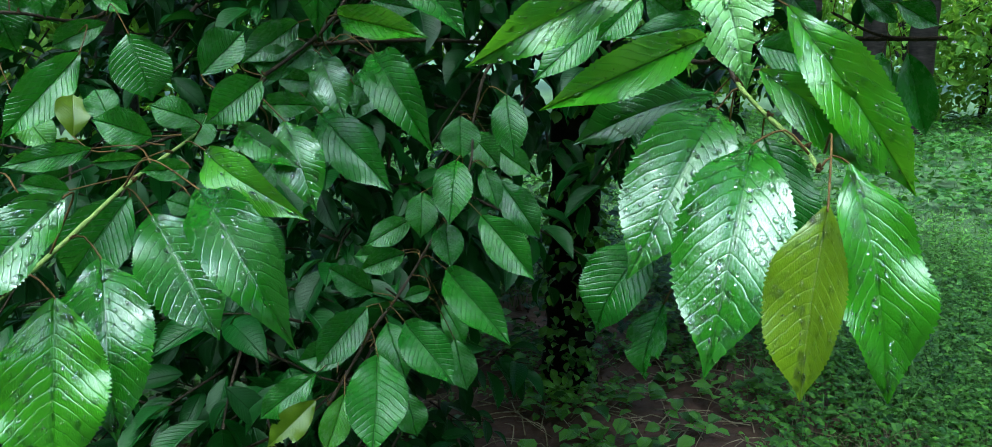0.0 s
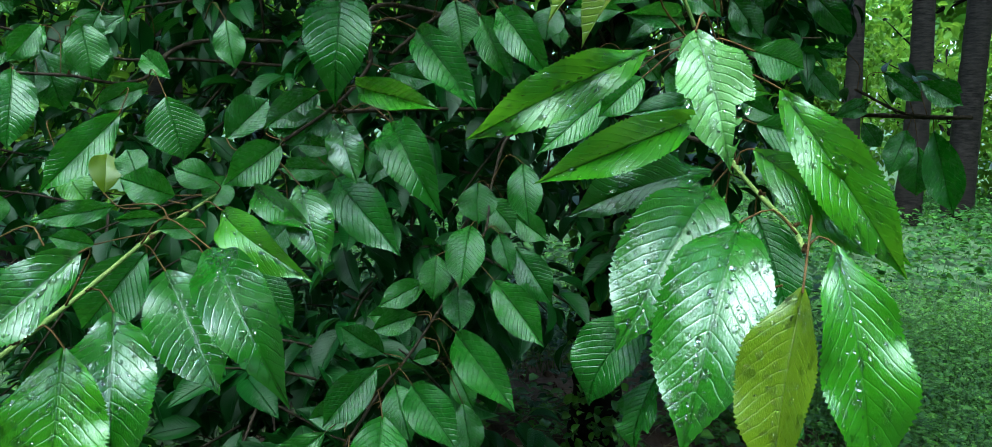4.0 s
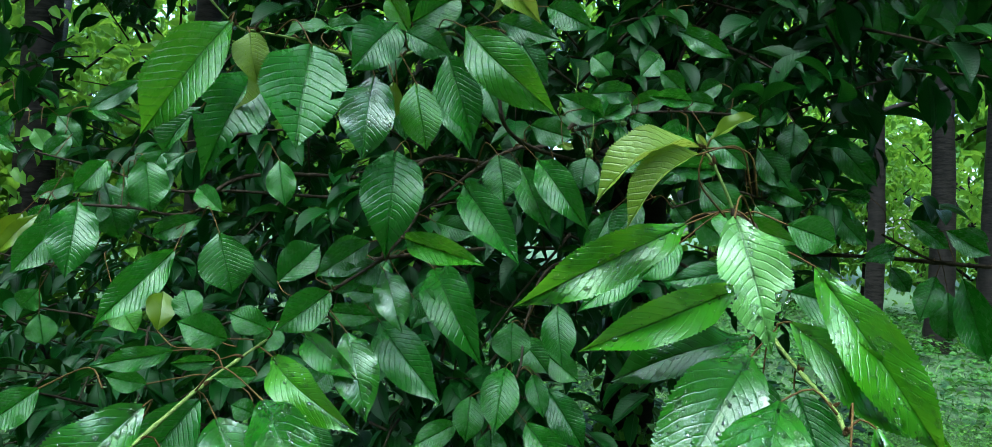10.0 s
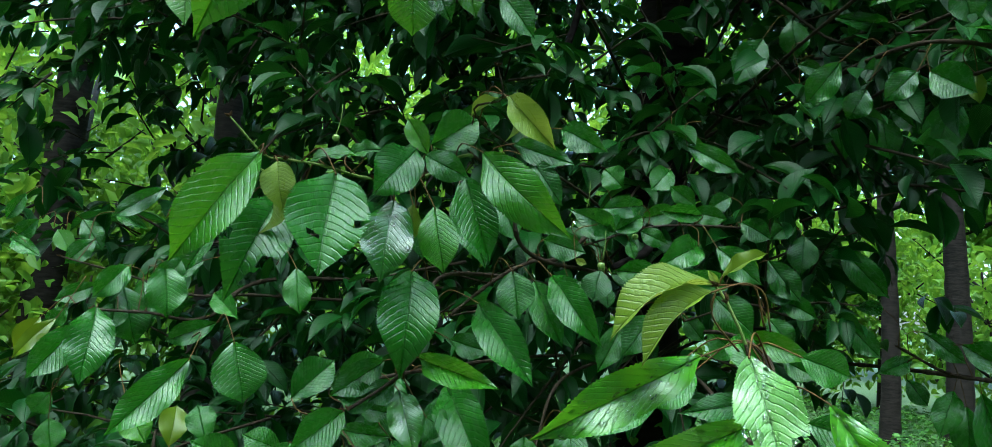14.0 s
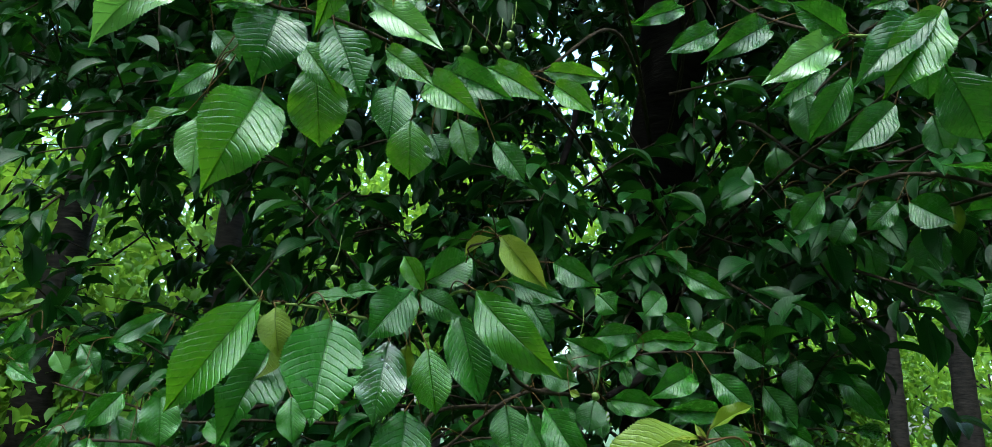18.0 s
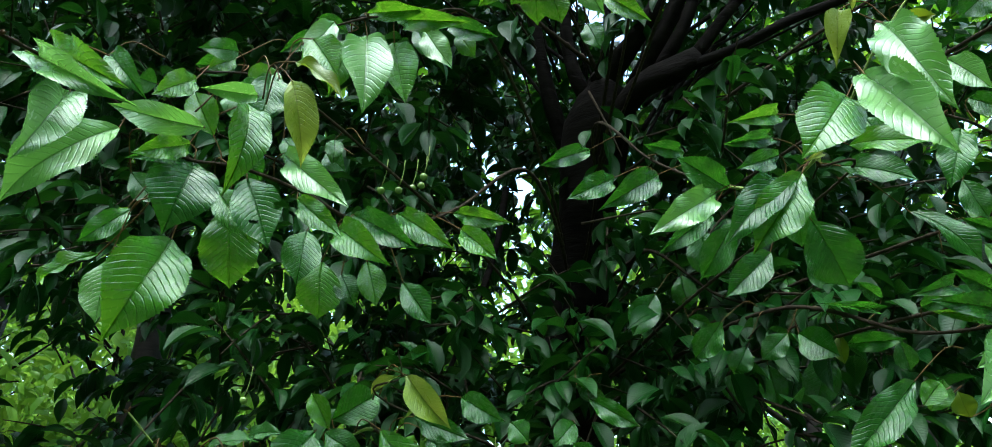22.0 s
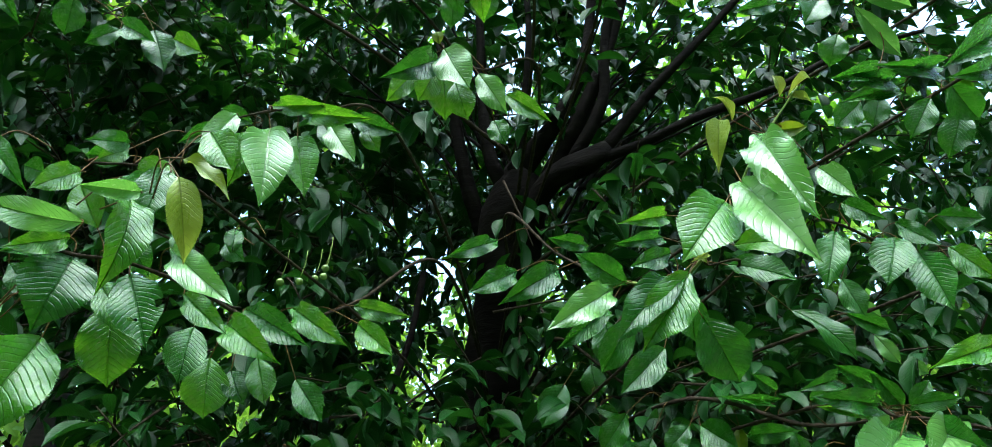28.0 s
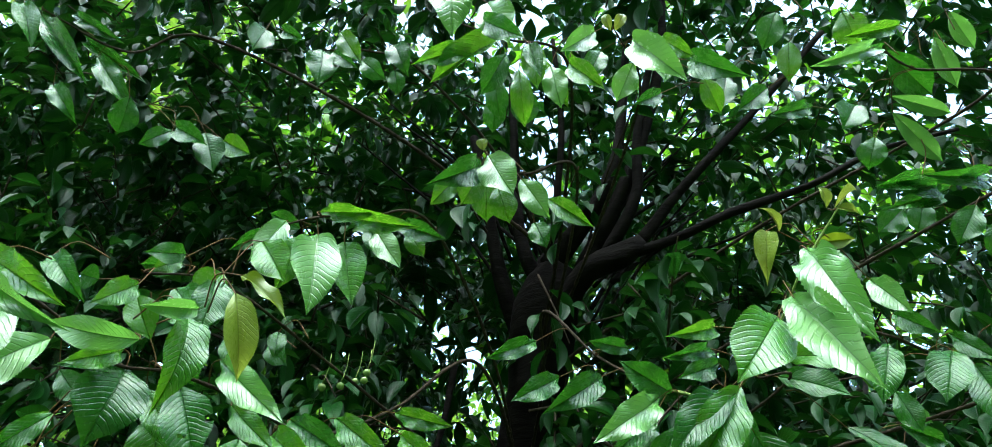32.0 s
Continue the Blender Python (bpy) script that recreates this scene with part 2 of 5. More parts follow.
def tube(points, radii, sides=8, step=0.02, rough=0.0, knots=0.0, rng=None):
    """Vertices and faces of a round, tapering, slightly uneven stem."""
    C, R = spline(points, radii, step)
    verts, faces = [], []
    ref = np.array((0.31, 0.17, 0.93))
    for i, (q, r) in enumerate(zip(C, R)):
        d = C[min(i + 1, len(C) - 1)] - C[max(i - 1, 0)]
        d = d / (np.linalg.norm(d) + 1e-9)
        s = np.cross(d, ref)
        if np.linalg.norm(s) < 0.15:
            s = np.cross(d, (1, 0, 0))
        s /= np.linalg.norm(s)
        b = np.cross(d, s)
        swell = 1 + (knots * max(0, math.sin(i * 0.9)) ** 6 if knots else 0)
        for k in range(sides):
            a = 2 * math.pi * k / sides
            w = r * swell
            if rough:
                w *= 1 + rough * noise.noise(Vector((q[0] * 9 + math.cos(a), q[1] * 9 + math.sin(a), q[2] * 9)))
            verts.append(q + w * (math.cos(a) * s + math.sin(a) * b))
    for i in range(len(C) - 1):
        for k in range(sides):
            a, b = i * sides + k, i * sides + (k + 1) % sides
            faces.append((a, b, b + sides, a + sides))
    e = len(C) * sides
    verts += [C[0], C[-1]]
    faces += [(e, (k + 1) % sides, k) for k in range(sides)]
    faces += [(e + 1, e - sides + k, e - sides + (k + 1) % sides) for k in range(sides)]
    return verts, faces


# ---- the cherry leaf: obovate, long-pointed, saw-edged, quilted between its veins ----
STATIONS = ((0, 0.03), (0.03, 0.14), (0.1, 0.37), (0.2, 0.64), (0.33, 0.88), (0.48, 1.0), (0.6, 0.99), (0.71, 0.88), (0.8, 0.66), (0.87, 0.42), (0.915, 0.22), (0.955, 0.1), (1, 0.0))
ST_U, ST_H = [s[0] for s in STATIONS], [s[1] for s in STATIONS]


class Blade:
    def __init__(self, bend, fold, wave, seed, quilt=0.0025, twist=0.0, curl=0.0):
        self.bend, self.fold, self.wave, self.seed, self.quilt, self.twist, self.curl = bend, fold, wave, seed, quilt, twist, curl

    def half(self, u):
        h = 0.0
        for k in (-0.03, -0.015, 0, 0.015, 0.03):
            h += np.interp(min(1, max(0, u + k)), ST_U, ST_H) / 5
        return 0.5 * h * (1.0 if 0.002 < u < 0.998 else 0.25)

    def at(self, u, v, tooth=0.0):
        """Blade point at u along the midrib, v from -1 to 1 across."""
        av = abs(v)
        h = self.half(u) * (1 + tooth)
        y = v * h + 0.02 * math.sin(2.6 * u + self.seed) * (1 - u) * u * 4
        ph = 14 * (u - 0.62 * abs(v * self.half(u)) ** 1.2)
        tri = abs(ph - math.floor(ph) - 0.5) * 2
        env = min(1, u * 8) * min(1, (1 - u) * 6)
        z = self.bend * 4 * u * (1 - u) - self.curl * max(0, u - 0.72) ** 2 * 6
        z += 0.9 * self.fold * av * h
        z -= self.quilt * env * tri ** 5 * min(1, av * 5) * (1 - 0.45 * av)
        z -= 0.010 * env * max(0, 1 - av * 7)
        z += self.wave * av * av * env * math.sin(u * (13 + 3 * math.sin(self.seed)) + (2.1 if v > 0 else 0) + self.seed)
        z += self.twist * v * h * (u - 0.4)
        x = u + tooth * 0.12 * h
        return (x, y, z)


def blade_mesh(name, blade, mat, bites=(), rows=84):
    cols = (-1, -0.86, -0.68, -0.46, -0.25, -0.1, 0, 0.1, 0.25, 0.46, 0.68, 0.86, 1)
    nc = len(cols)
    verts, uvs, faces = [], [], []
    for i in range(rows + 1):
        u = i / rows
        for v in cols:
            tooth = 0.0
            if abs(v) == 1 and 0.06 < u < 0.97:
                tooth = (0.045 if i % 2 else -0.015) + 0.015 * math.sin(i * 2.7 + blade.seed * 3 + v)
            verts.append(blade.at(u, v, tooth))
            uvs.append((u, 0.5 + v * blade.half(u)))
    for i in range(rows):
        for j in range(nc - 1):
            u, v = (i + 0.5) / rows, (cols[j] + cols[j + 1]) / 2
            if any(((u - a) / ru) ** 2 + ((v - b) / rv) ** 2 < 1 + 0.45 * math.sin(9 * math.atan2(v - b, u - a)) for a, b, ru, rv in bites):
                continue
            faces.append((i * nc + j, (i + 1) * nc + j, (i + 1) * nc + j + 1, i * nc + j + 1))
    me = mesh_of(name, verts, faces, [mat], uvs)
    return me


BLADES = [Blade(0.07, 0.30, 0.034, 0.3), Blade(0.12, 0.18, 0.046, 1.7, 0.0025, 0.15), Blade(0.03, 0.42, 0.03, 2.9), Blade(0.15, 0.10, 0.04, 4.2, 0.0025, 0.3),
          Blade(0.09, 0.35, 0.05, 5.1, 0.0025, -0.4), Blade(0.05, 0.24, 0.044, 6.6, 0.0025, 0.2, 0.2), Blade(0.18, 0.28, 0.034, 8.0, 0.0025, 0.0, 0.3), Blade(0.10, 0.15, 0.045, 9.4, 0.0025, -0.2)]
CURLED = [Blade(0.16, 0.75, 0.03, 1.1, 0.014, 0.5, 0.6), Blade(0.22, 0.55, 0.045, 3.3, 0.014, -0.5, 0.3)]
ARCHED = [Blade(0.2, 0.35, 0.02, 2.2, 0.012), Blade(0.17, 0.45, 0.025, 5.5, 0.012, 0.3)]
CACHE = {}


def blade_data(kind, pick):
    """One of the shared leaf meshes: mature, light green or young; whole, holed or torn; flat or curled."""
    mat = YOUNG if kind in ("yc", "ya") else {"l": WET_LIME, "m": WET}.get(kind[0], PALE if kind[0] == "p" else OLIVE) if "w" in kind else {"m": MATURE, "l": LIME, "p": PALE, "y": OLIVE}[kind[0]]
    torn, holed, curled, arched = "2" in kind, "3" in kind, "c" in kind, "a" in kind
    key = (mat.name, torn, holed, curled, arched, pick % (2 if curled or arched else 8))
    if key not in CACHE:
        blade = (CURLED if curled else ARCHED if arched else BLADES)[key[5]]
        bites = ((0.78, 0.95, 0.13, 0.5), (0.62, -1.0, 0.07, 0.3)) if torn else ((0.67, -0.28, 0.025, 0.12), (0.58, 0.9, 0.04, 0.25)) if holed else ()
        CACHE[key] = (blade_mesh("leaf", blade, mat, bites), blade)
    return CACHE[key]


# ---- the cherry tree ----
tree = tagged(new("cherry_tree"), "multi-stemmed cherry tree with wet drooping leafy branches", "tree")
tree.location = (0.15, 2.55, 0)


def tree_part(name, data, parent=None, label=""):
    ob = part(name, data, parent or tree, label)
    if parent is None:
        ob.location = (-0.15, -2.55, 0)
    return ob


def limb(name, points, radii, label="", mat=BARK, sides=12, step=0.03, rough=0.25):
    if name == "limb":
        radii = [r * 0.8 for r in radii]
    v, f = tube(points, radii, sides, step, rough)
    return tree_part(name, mesh_of(name, v, f, [mat]), None, label)


TRUNK = [(0.15, 2.62, -0.1), (0.15, 2.52, 0.3), (0.15, 2.1, 1.1), (0.15, 1.68, 1.85), (0.2, 1.42, 2.27), (0.24, 1.36, 2.36)]
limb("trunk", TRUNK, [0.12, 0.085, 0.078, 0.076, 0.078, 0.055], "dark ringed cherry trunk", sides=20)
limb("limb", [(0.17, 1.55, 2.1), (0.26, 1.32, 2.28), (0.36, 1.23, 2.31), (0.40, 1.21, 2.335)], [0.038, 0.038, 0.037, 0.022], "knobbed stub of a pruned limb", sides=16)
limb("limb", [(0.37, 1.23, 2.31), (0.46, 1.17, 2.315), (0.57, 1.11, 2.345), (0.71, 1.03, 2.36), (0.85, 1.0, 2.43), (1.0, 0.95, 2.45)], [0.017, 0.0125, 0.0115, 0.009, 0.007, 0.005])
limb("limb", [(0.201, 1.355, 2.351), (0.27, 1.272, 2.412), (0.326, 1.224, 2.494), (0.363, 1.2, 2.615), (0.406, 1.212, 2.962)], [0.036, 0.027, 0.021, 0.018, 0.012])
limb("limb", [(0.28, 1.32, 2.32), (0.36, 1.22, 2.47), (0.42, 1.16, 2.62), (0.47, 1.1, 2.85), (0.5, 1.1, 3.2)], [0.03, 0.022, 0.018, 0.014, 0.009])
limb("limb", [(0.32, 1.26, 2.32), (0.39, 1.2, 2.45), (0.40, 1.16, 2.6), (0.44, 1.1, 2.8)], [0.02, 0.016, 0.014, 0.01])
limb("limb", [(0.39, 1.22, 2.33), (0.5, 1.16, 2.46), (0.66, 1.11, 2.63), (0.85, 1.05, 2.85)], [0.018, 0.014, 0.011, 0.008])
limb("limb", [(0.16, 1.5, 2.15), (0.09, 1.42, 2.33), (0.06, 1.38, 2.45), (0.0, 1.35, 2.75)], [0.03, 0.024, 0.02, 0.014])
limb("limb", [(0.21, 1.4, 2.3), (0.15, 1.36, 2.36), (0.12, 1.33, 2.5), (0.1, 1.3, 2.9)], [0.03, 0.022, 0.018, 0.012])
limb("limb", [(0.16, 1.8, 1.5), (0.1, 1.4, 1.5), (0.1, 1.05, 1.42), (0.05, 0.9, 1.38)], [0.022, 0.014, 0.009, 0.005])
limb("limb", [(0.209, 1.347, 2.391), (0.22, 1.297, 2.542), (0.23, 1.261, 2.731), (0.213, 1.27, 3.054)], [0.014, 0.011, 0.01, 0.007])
twig_rng = random.Random(17)
for i in range(26):
    a = twig_rng.uniform(-1.15, 1.15)
    q = Vector((0.22 + 0.16 * a, 1.4 - 0.1 * abs(a) + twig_rng.uniform(-0.1, 0.25), 2.28 + twig_rng.uniform(0.0, 0.25)))
    d = Vector((math.sin(a) + twig_rng.uniform(-0.25, 0.25), twig_rng.uniform(-0.15, 0.5), math.cos(a) * 0.9 + 0.15)) * twig_rng.uniform(0.35, 0.8)
    bow = Vector((twig_rng.uniform(-0.06, 0.06), twig_rng.uniform(-0.06, 0.06), 0.03))
    r0 = twig_rng.uniform(0.0035, 0.0075)
    limb("branchlet", [q, q + d * 0.35 + bow, q + d * 0.7 + bow * 0.5, q + d], [r0, r0 * 0.8, r0 * 0.6, r0 * 0.35], sides=6, step=0.05)
limb("hanging_twig", [(-0.03, 1.6, 2.2), (-0.05, 1.55, 2.0), (-0.1, 1.56, 1.84), (-0.16, 1.6, 1.7)], [0.009, 0.008, 0.007, 0.005], "grey-brown twig")

BUD = []


def bud_mesh():
    """A small pointed bud, shared by all shoots."""
    if not BUD:
        V, F = [(0, 0, 0)], []
        for u, r in ((0.1, 0.3), (0.35, 0.42), (0.65, 0.3), (0.88, 0.12)):
            V += [(r * math.cos(k * math.pi / 3), r * math.sin(k * math.pi / 3), u) for k in range(6)]
        V.append((0, 0, 1))
        F += [(0, 1 + (k + 1) % 6, 1 + k) for k in range(6)]
        for i in range(3):
            F += [(1 + i * 6 + k, 1 + i * 6 + (k + 1) % 6, 7 + i * 6 + (k + 1) % 6, 7 + i * 6 + k) for k in range(6)]
        F += [(19 + k, 19 + (k + 1) % 6, 25) for k in range(6)]
        BUD.append(mesh_of("bud", V, F, [STALK]))
    return BUD[0]


SPRAY = {}
COUNT = [0]


def finish_spray():
    """Builds the twig, the leaf stalks and the drops of the spray just described."""
    if not SPRAY:
        return
    S = SPRAY
    if len(S["points"]) < 3:
        S["points"].insert(1, tuple((np.array(S["points"][0]) + np.array(S["points"][-1])) / 2))
        S["radii"].insert(1, S["radii"][0])
    # inner end runs back to the trunk
    if S["radii"][0] > S["radii"][-1]:
        S["points"].reverse()
        S["radii"].reverse()
    end = np.array(S["points"][-1])
    axis = np.array(spline(TRUNK, [1] * len(TRUNK), 0.05)[0])
    cost = np.linalg.norm(axis - end, axis=1) + 0.8 * np.abs(axis[:, 2] - end[2] + 0.12)
    root = axis[np.argmin(cost)]
    S["points"] += [tuple(end * 0.55 + root * 0.45 + np.array((0.02, 0.0, 0.04))), tuple(root)]
    S["radii"] += [max(0.0035, S["radii"][-1] * 1.3), 0.006]
    thin = S["name"] in ("right_spray", "right_leader", "left_spray", "summer_shoot", "summer_tip", "upper_right_spray", "top_shoot", "crown_spray")
    v, f = tube(S["points"], [r * 0.78 for r in S["radii"]], 7, 0.006, 0.25, 0.45)
    young = 0 if len(S["points"]) < 7 else len(spline(S["points"][:-4], S["radii"][:-4], 0.006)[0]) * 7
    slots = [1 if thin and max(g) < young else 0 for g in f]
    branch = tree_part("branch", mesh_of("branch", v, f, [TWIG, SHOOT], slots=slots), None, "slender leafy cherry shoot")
    C = np.array(spline(S["points"], S["radii"], 0.008)[0])
    dv, df = [], []
    for i, q in enumerate(S["points"][:-2]):
        for k in range(3):
            rb = random.Random(i * 31 + k + COUNT[0])
            ob = part("bud", bud_mesh(), branch)
            size = rb.uniform(0.004, 0.0075)
            turn = Euler((rb.uniform(-1.3, 1.3), rb.uniform(-1.3, 1.3), 0)).to_matrix().to_4x4()
            ob.matrix_basis = Matrix.Translation(q) @ turn @ Matrix.Diagonal((size * 0.6, size * 0.6, size, 1))
    for b, q, w, roll, kind in S["leaves"]:
        COUNT[0] += 1
        rng = random.Random(COUNT[0] * 7 + 1)
        a = Vector(q) - Vector(b)
        L = a.length
        a.normalize()
        s0 = Vector((0, 0, 1)).cross(a).normalized()
        n0 = a.cross(s0)
        r = radians(roll)
        nn = n0 * math.cos(r) - s0 * math.sin(r)
        ss = nn.cross(a)
        data, blade = blade_data(kind, rng.randrange(8))
        M = Matrix(((a.x * L, ss.x * w, nn.x * L, b[0]), (a.y * L, ss.y * w, nn.y * L, b[1]), (a.z * L, ss.z * w, nn.z * L, b[2]), (0, 0, 0, 1)))
        ob = part("leaf", data, branch)
        ob.matrix_basis = M
        # stalk
        B = np.array(b)
        A = np.array(a)
        near = C[np.argmin(((C - B) ** 2).sum(1) + 0.5 * np.maximum(0, (C - B) @ A) ** 2)]
        gap = np.linalg.norm(near - B)
        if gap > 0.075:
            near = B + (near - B) * 0.055 / gap - A * 0.015
            gap = 0.06
        if gap > 0.004:
            mid = (near + B) / 2 - A * 0.25 * gap + np.array((0, 0, 0.12 * gap))
            tv, tf = tube([near, mid, B, B + A * L * 0.02], [0.0008, 0.00065, 0.00065, 0.0006], 6, 0.006)
            part("stalk", mesh_of("stalk", tv, tf, [STALK]), branch)
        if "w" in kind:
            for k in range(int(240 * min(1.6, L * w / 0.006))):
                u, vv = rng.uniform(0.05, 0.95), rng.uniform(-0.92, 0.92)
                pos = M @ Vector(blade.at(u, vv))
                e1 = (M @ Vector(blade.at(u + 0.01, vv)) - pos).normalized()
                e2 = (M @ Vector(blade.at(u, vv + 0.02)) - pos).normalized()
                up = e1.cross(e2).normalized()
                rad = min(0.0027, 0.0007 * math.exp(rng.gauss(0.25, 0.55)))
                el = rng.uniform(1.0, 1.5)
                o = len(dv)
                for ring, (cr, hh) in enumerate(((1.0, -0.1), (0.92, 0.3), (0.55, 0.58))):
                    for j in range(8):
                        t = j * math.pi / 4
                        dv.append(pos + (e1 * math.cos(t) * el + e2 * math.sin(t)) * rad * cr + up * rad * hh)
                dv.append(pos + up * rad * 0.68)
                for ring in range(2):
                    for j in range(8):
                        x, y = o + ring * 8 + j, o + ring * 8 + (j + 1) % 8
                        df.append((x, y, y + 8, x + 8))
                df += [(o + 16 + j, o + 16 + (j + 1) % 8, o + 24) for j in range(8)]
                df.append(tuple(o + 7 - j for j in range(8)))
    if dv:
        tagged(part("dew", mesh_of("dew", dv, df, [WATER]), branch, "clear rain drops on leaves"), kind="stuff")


def spray(name):
    finish_spray()
    SPRAY.clear()
    SPRAY.update(name=name, points=[], radii=[], leaves=[])


def node(q, r):
    SPRAY["points"].append(q)
    SPRAY["radii"].append(r)


def leaf(b, q, w, roll, kind):
    SPRAY["leaves"].append((b, q, w, roll, kind))


spray("right_spray")
node((0.163, 0.546, 1.298), 0.0022)
node((0.172, 0.51, 1.232), 0.0022)
node((0.176, 0.496, 1.215), 0.0020)
node((0.188, 0.461, 1.195), 0.0018)
node((0.2, 0.428, 1.18), 0.0017)
node((0.201, 0.405, 1.17), 0.0015)
leaf((0.163, 0.491, 1.198), (0.096, 0.412, 1.102), 0.062, -34, "mw")
leaf((0.167, 0.416, 1.184), (0.126, 0.330, 1.076), 0.059, -14, "mw")
leaf((0.180, 0.332, 1.165), (0.162, 0.297, 1.080), 0.035, 6, "yw")
leaf((0.218, 0.407, 1.174), (0.229, 0.353, 1.052), 0.044, 16, "lw")
leaf((0.200, 0.478, 1.264), (0.264, 0.418, 1.153), 0.038, 66, "lw")
leaf((0.188, 0.489, 1.224), (0.274, 0.437, 1.157), 0.038, 78, "lw3")
leaf((0.116, 0.504, 1.290), (-0.004, 0.450, 1.228), 0.035, -79, "lw")
leaf((0.155, 0.500, 1.246), (0.042, 0.446, 1.201), 0.031, -75, "lw")
leaf((0.166, 0.515, 1.207), (0.065, 0.477, 1.176), 0.038, -53, "mw")
leaf((0.137, 0.427, 1.296), (0.152, 0.381, 1.220), 0.040, 26, "pw2")
leaf((0.167, 0.564, 1.256), (0.101, 0.517, 1.246), 0.022, -84, "m")
leaf((0.098, 0.62, 1.266), (0.036, 0.572, 1.213), 0.031, -66, "m")
leaf((0.118, 0.463, 1.114), (0.079, 0.442, 1.056), 0.044, -34, "m")
leaf((0.127, 0.459, 1.07), (0.112, 0.442, 1.022), 0.027, -10, "m2")
leaf((0.187, 0.468, 1.182), (0.207, 0.439, 1.112), 0.038, 31, "m")
leaf((0.206, 0.565, 1.24), (0.256, 0.558, 1.227), 0.034, 91, "m")
leaf((0.196, 0.445, 1.08), (0.206, 0.434, 1.032), 0.027, 39, "m")
leaf((0.119, 0.456, 1.341), (0.049, 0.431, 1.299), 0.028, -33, "ya")
leaf((0.116, 0.446, 1.336), (0.07, 0.423, 1.284), 0.023, -35, "ya")
leaf((0.125, 0.468, 1.347), (0.157, 0.473, 1.366), 0.012, 48, "y")
leaf((0.18, 0.588, 1.266), (0.156, 0.621, 1.308), 0.025, -57, "m")
leaf((0.175, 0.508, 1.18), (0.179, 0.496, 1.128), 0.027, 25, "m")
leaf((0.194, 0.536, 1.293), (0.23, 0.534, 1.28), 0.029, 95, "m")
leaf((0.118, 0.566, 1.275), (0.084, 0.551, 1.244), 0.028, -71, "m")

spray("right_leader")
node((0.153, 0.468, 1.23), 0.0020)
node((0.147, 0.464, 1.277), 0.0018)
node((0.141, 0.464, 1.302), 0.0016)
node((0.127, 0.457, 1.33), 0.0013)
node((0.119, 0.456, 1.341), 0.0010)
leaf((0.122, 0.457, 1.342), (0.114, 0.456, 1.351), 0.005, -106, "yc")

spray("left_spray")
node((-0.284, 0.356, 1.087), 0.0024)
node((-0.277, 0.379, 1.098), 0.0022)
node((-0.268, 0.436, 1.12), 0.0020)
node((-0.25, 0.485, 1.149), 0.0018)
node((-0.241, 0.531, 1.164), 0.0016)
node((-0.228, 0.566, 1.18), 0.0015)
node((-0.201, 0.627, 1.213), 0.0020)
node((-0.166, 0.678, 1.245), 0.0025)
leaf((-0.245, 0.381, 1.098), (-0.231, 0.339, 1.002), 0.059, -10, "lw")
leaf((-0.253, 0.444, 1.104), (-0.211, 0.369, 1.010), 0.056, 1, "mw")
leaf((-0.235, 0.481, 1.126), (-0.171, 0.432, 1.051), 0.057, 27, "mw")
leaf((-0.187, 0.458, 1.149), (-0.110, 0.399, 1.064), 0.044, 31, "mw")
leaf((-0.237, 0.392, 1.157), (-0.271, 0.321, 1.102), 0.041, -44, "mw")
leaf((-0.25, 0.483, 1.139), (-0.287, 0.455, 1.086), 0.045, -78, "m")
leaf((-0.219, 0.542, 1.164), (-0.121, 0.484, 1.121), 0.034, 66, "lw")
leaf((-0.202, 0.568, 1.180), (-0.139, 0.533, 1.151), 0.025, 67, "mw")
leaf((-0.29, 0.509, 1.17), (-0.329, 0.463, 1.163), 0.019, -81, "m")
leaf((-0.212, 0.5, 1.157), (-0.235, 0.472, 1.159), 0.016, -83, "m")
leaf((-0.271, 0.562, 1.173), (-0.306, 0.539, 1.189), 0.031, -86, "m")
leaf((-0.373, 0.616, 1.167), (-0.382, 0.638, 1.203), 0.029, 13, "y")
leaf((-0.226, 0.547, 1.187), (-0.256, 0.534, 1.2), 0.025, -85, "m")
leaf((-0.259, 0.635, 1.219), (-0.227, 0.661, 1.257), 0.038, 59, "m")
leaf((-0.228, 0.569, 1.19), (-0.236, 0.55, 1.164), 0.026, -53, "m")
leaf((-0.191, 0.598, 1.216), (-0.226, 0.559, 1.183), 0.035, -73, "m")
leaf((-0.229, 0.66, 1.23), (-0.187, 0.692, 1.262), 0.034, 81, "m")
leaf((-0.199, 0.66, 1.223), (-0.169, 0.674, 1.244), 0.027, 86, "m")
leaf((-0.145, 0.615, 1.237), (-0.118, 0.585, 1.184), 0.032, 29, "mw")
leaf((-0.19, 0.638, 1.215), (-0.15, 0.627, 1.212), 0.020, 85, "m")
leaf((-0.204, 0.632, 1.193), (-0.147, 0.612, 1.194), 0.022, 86, "m")
leaf((-0.164, 0.571, 1.184), (-0.130, 0.530, 1.118), 0.038, 21, "mw")
leaf((-0.159, 0.653, 1.183), (-0.083, 0.596, 1.12), 0.045, 49, "m")
leaf((-0.115, 0.689, 1.236), (-0.054, 0.624, 1.156), 0.046, 42, "m")
leaf((-0.113, 0.708, 1.227), (-0.132, 0.672, 1.175), 0.036, -46, "m")
leaf((-0.21, 0.493, 1.128), (-0.224, 0.482, 1.137), 0.018, -86, "m")
leaf((-0.268, 0.538, 1.158), (-0.295, 0.511, 1.159), 0.013, -83, "m")
leaf((-0.325, 0.601, 1.177), (-0.346, 0.614, 1.209), 0.028, -31, "m")
leaf((-0.338, 0.548, 1.131), (-0.362, 0.524, 1.141), 0.020, -84, "m")
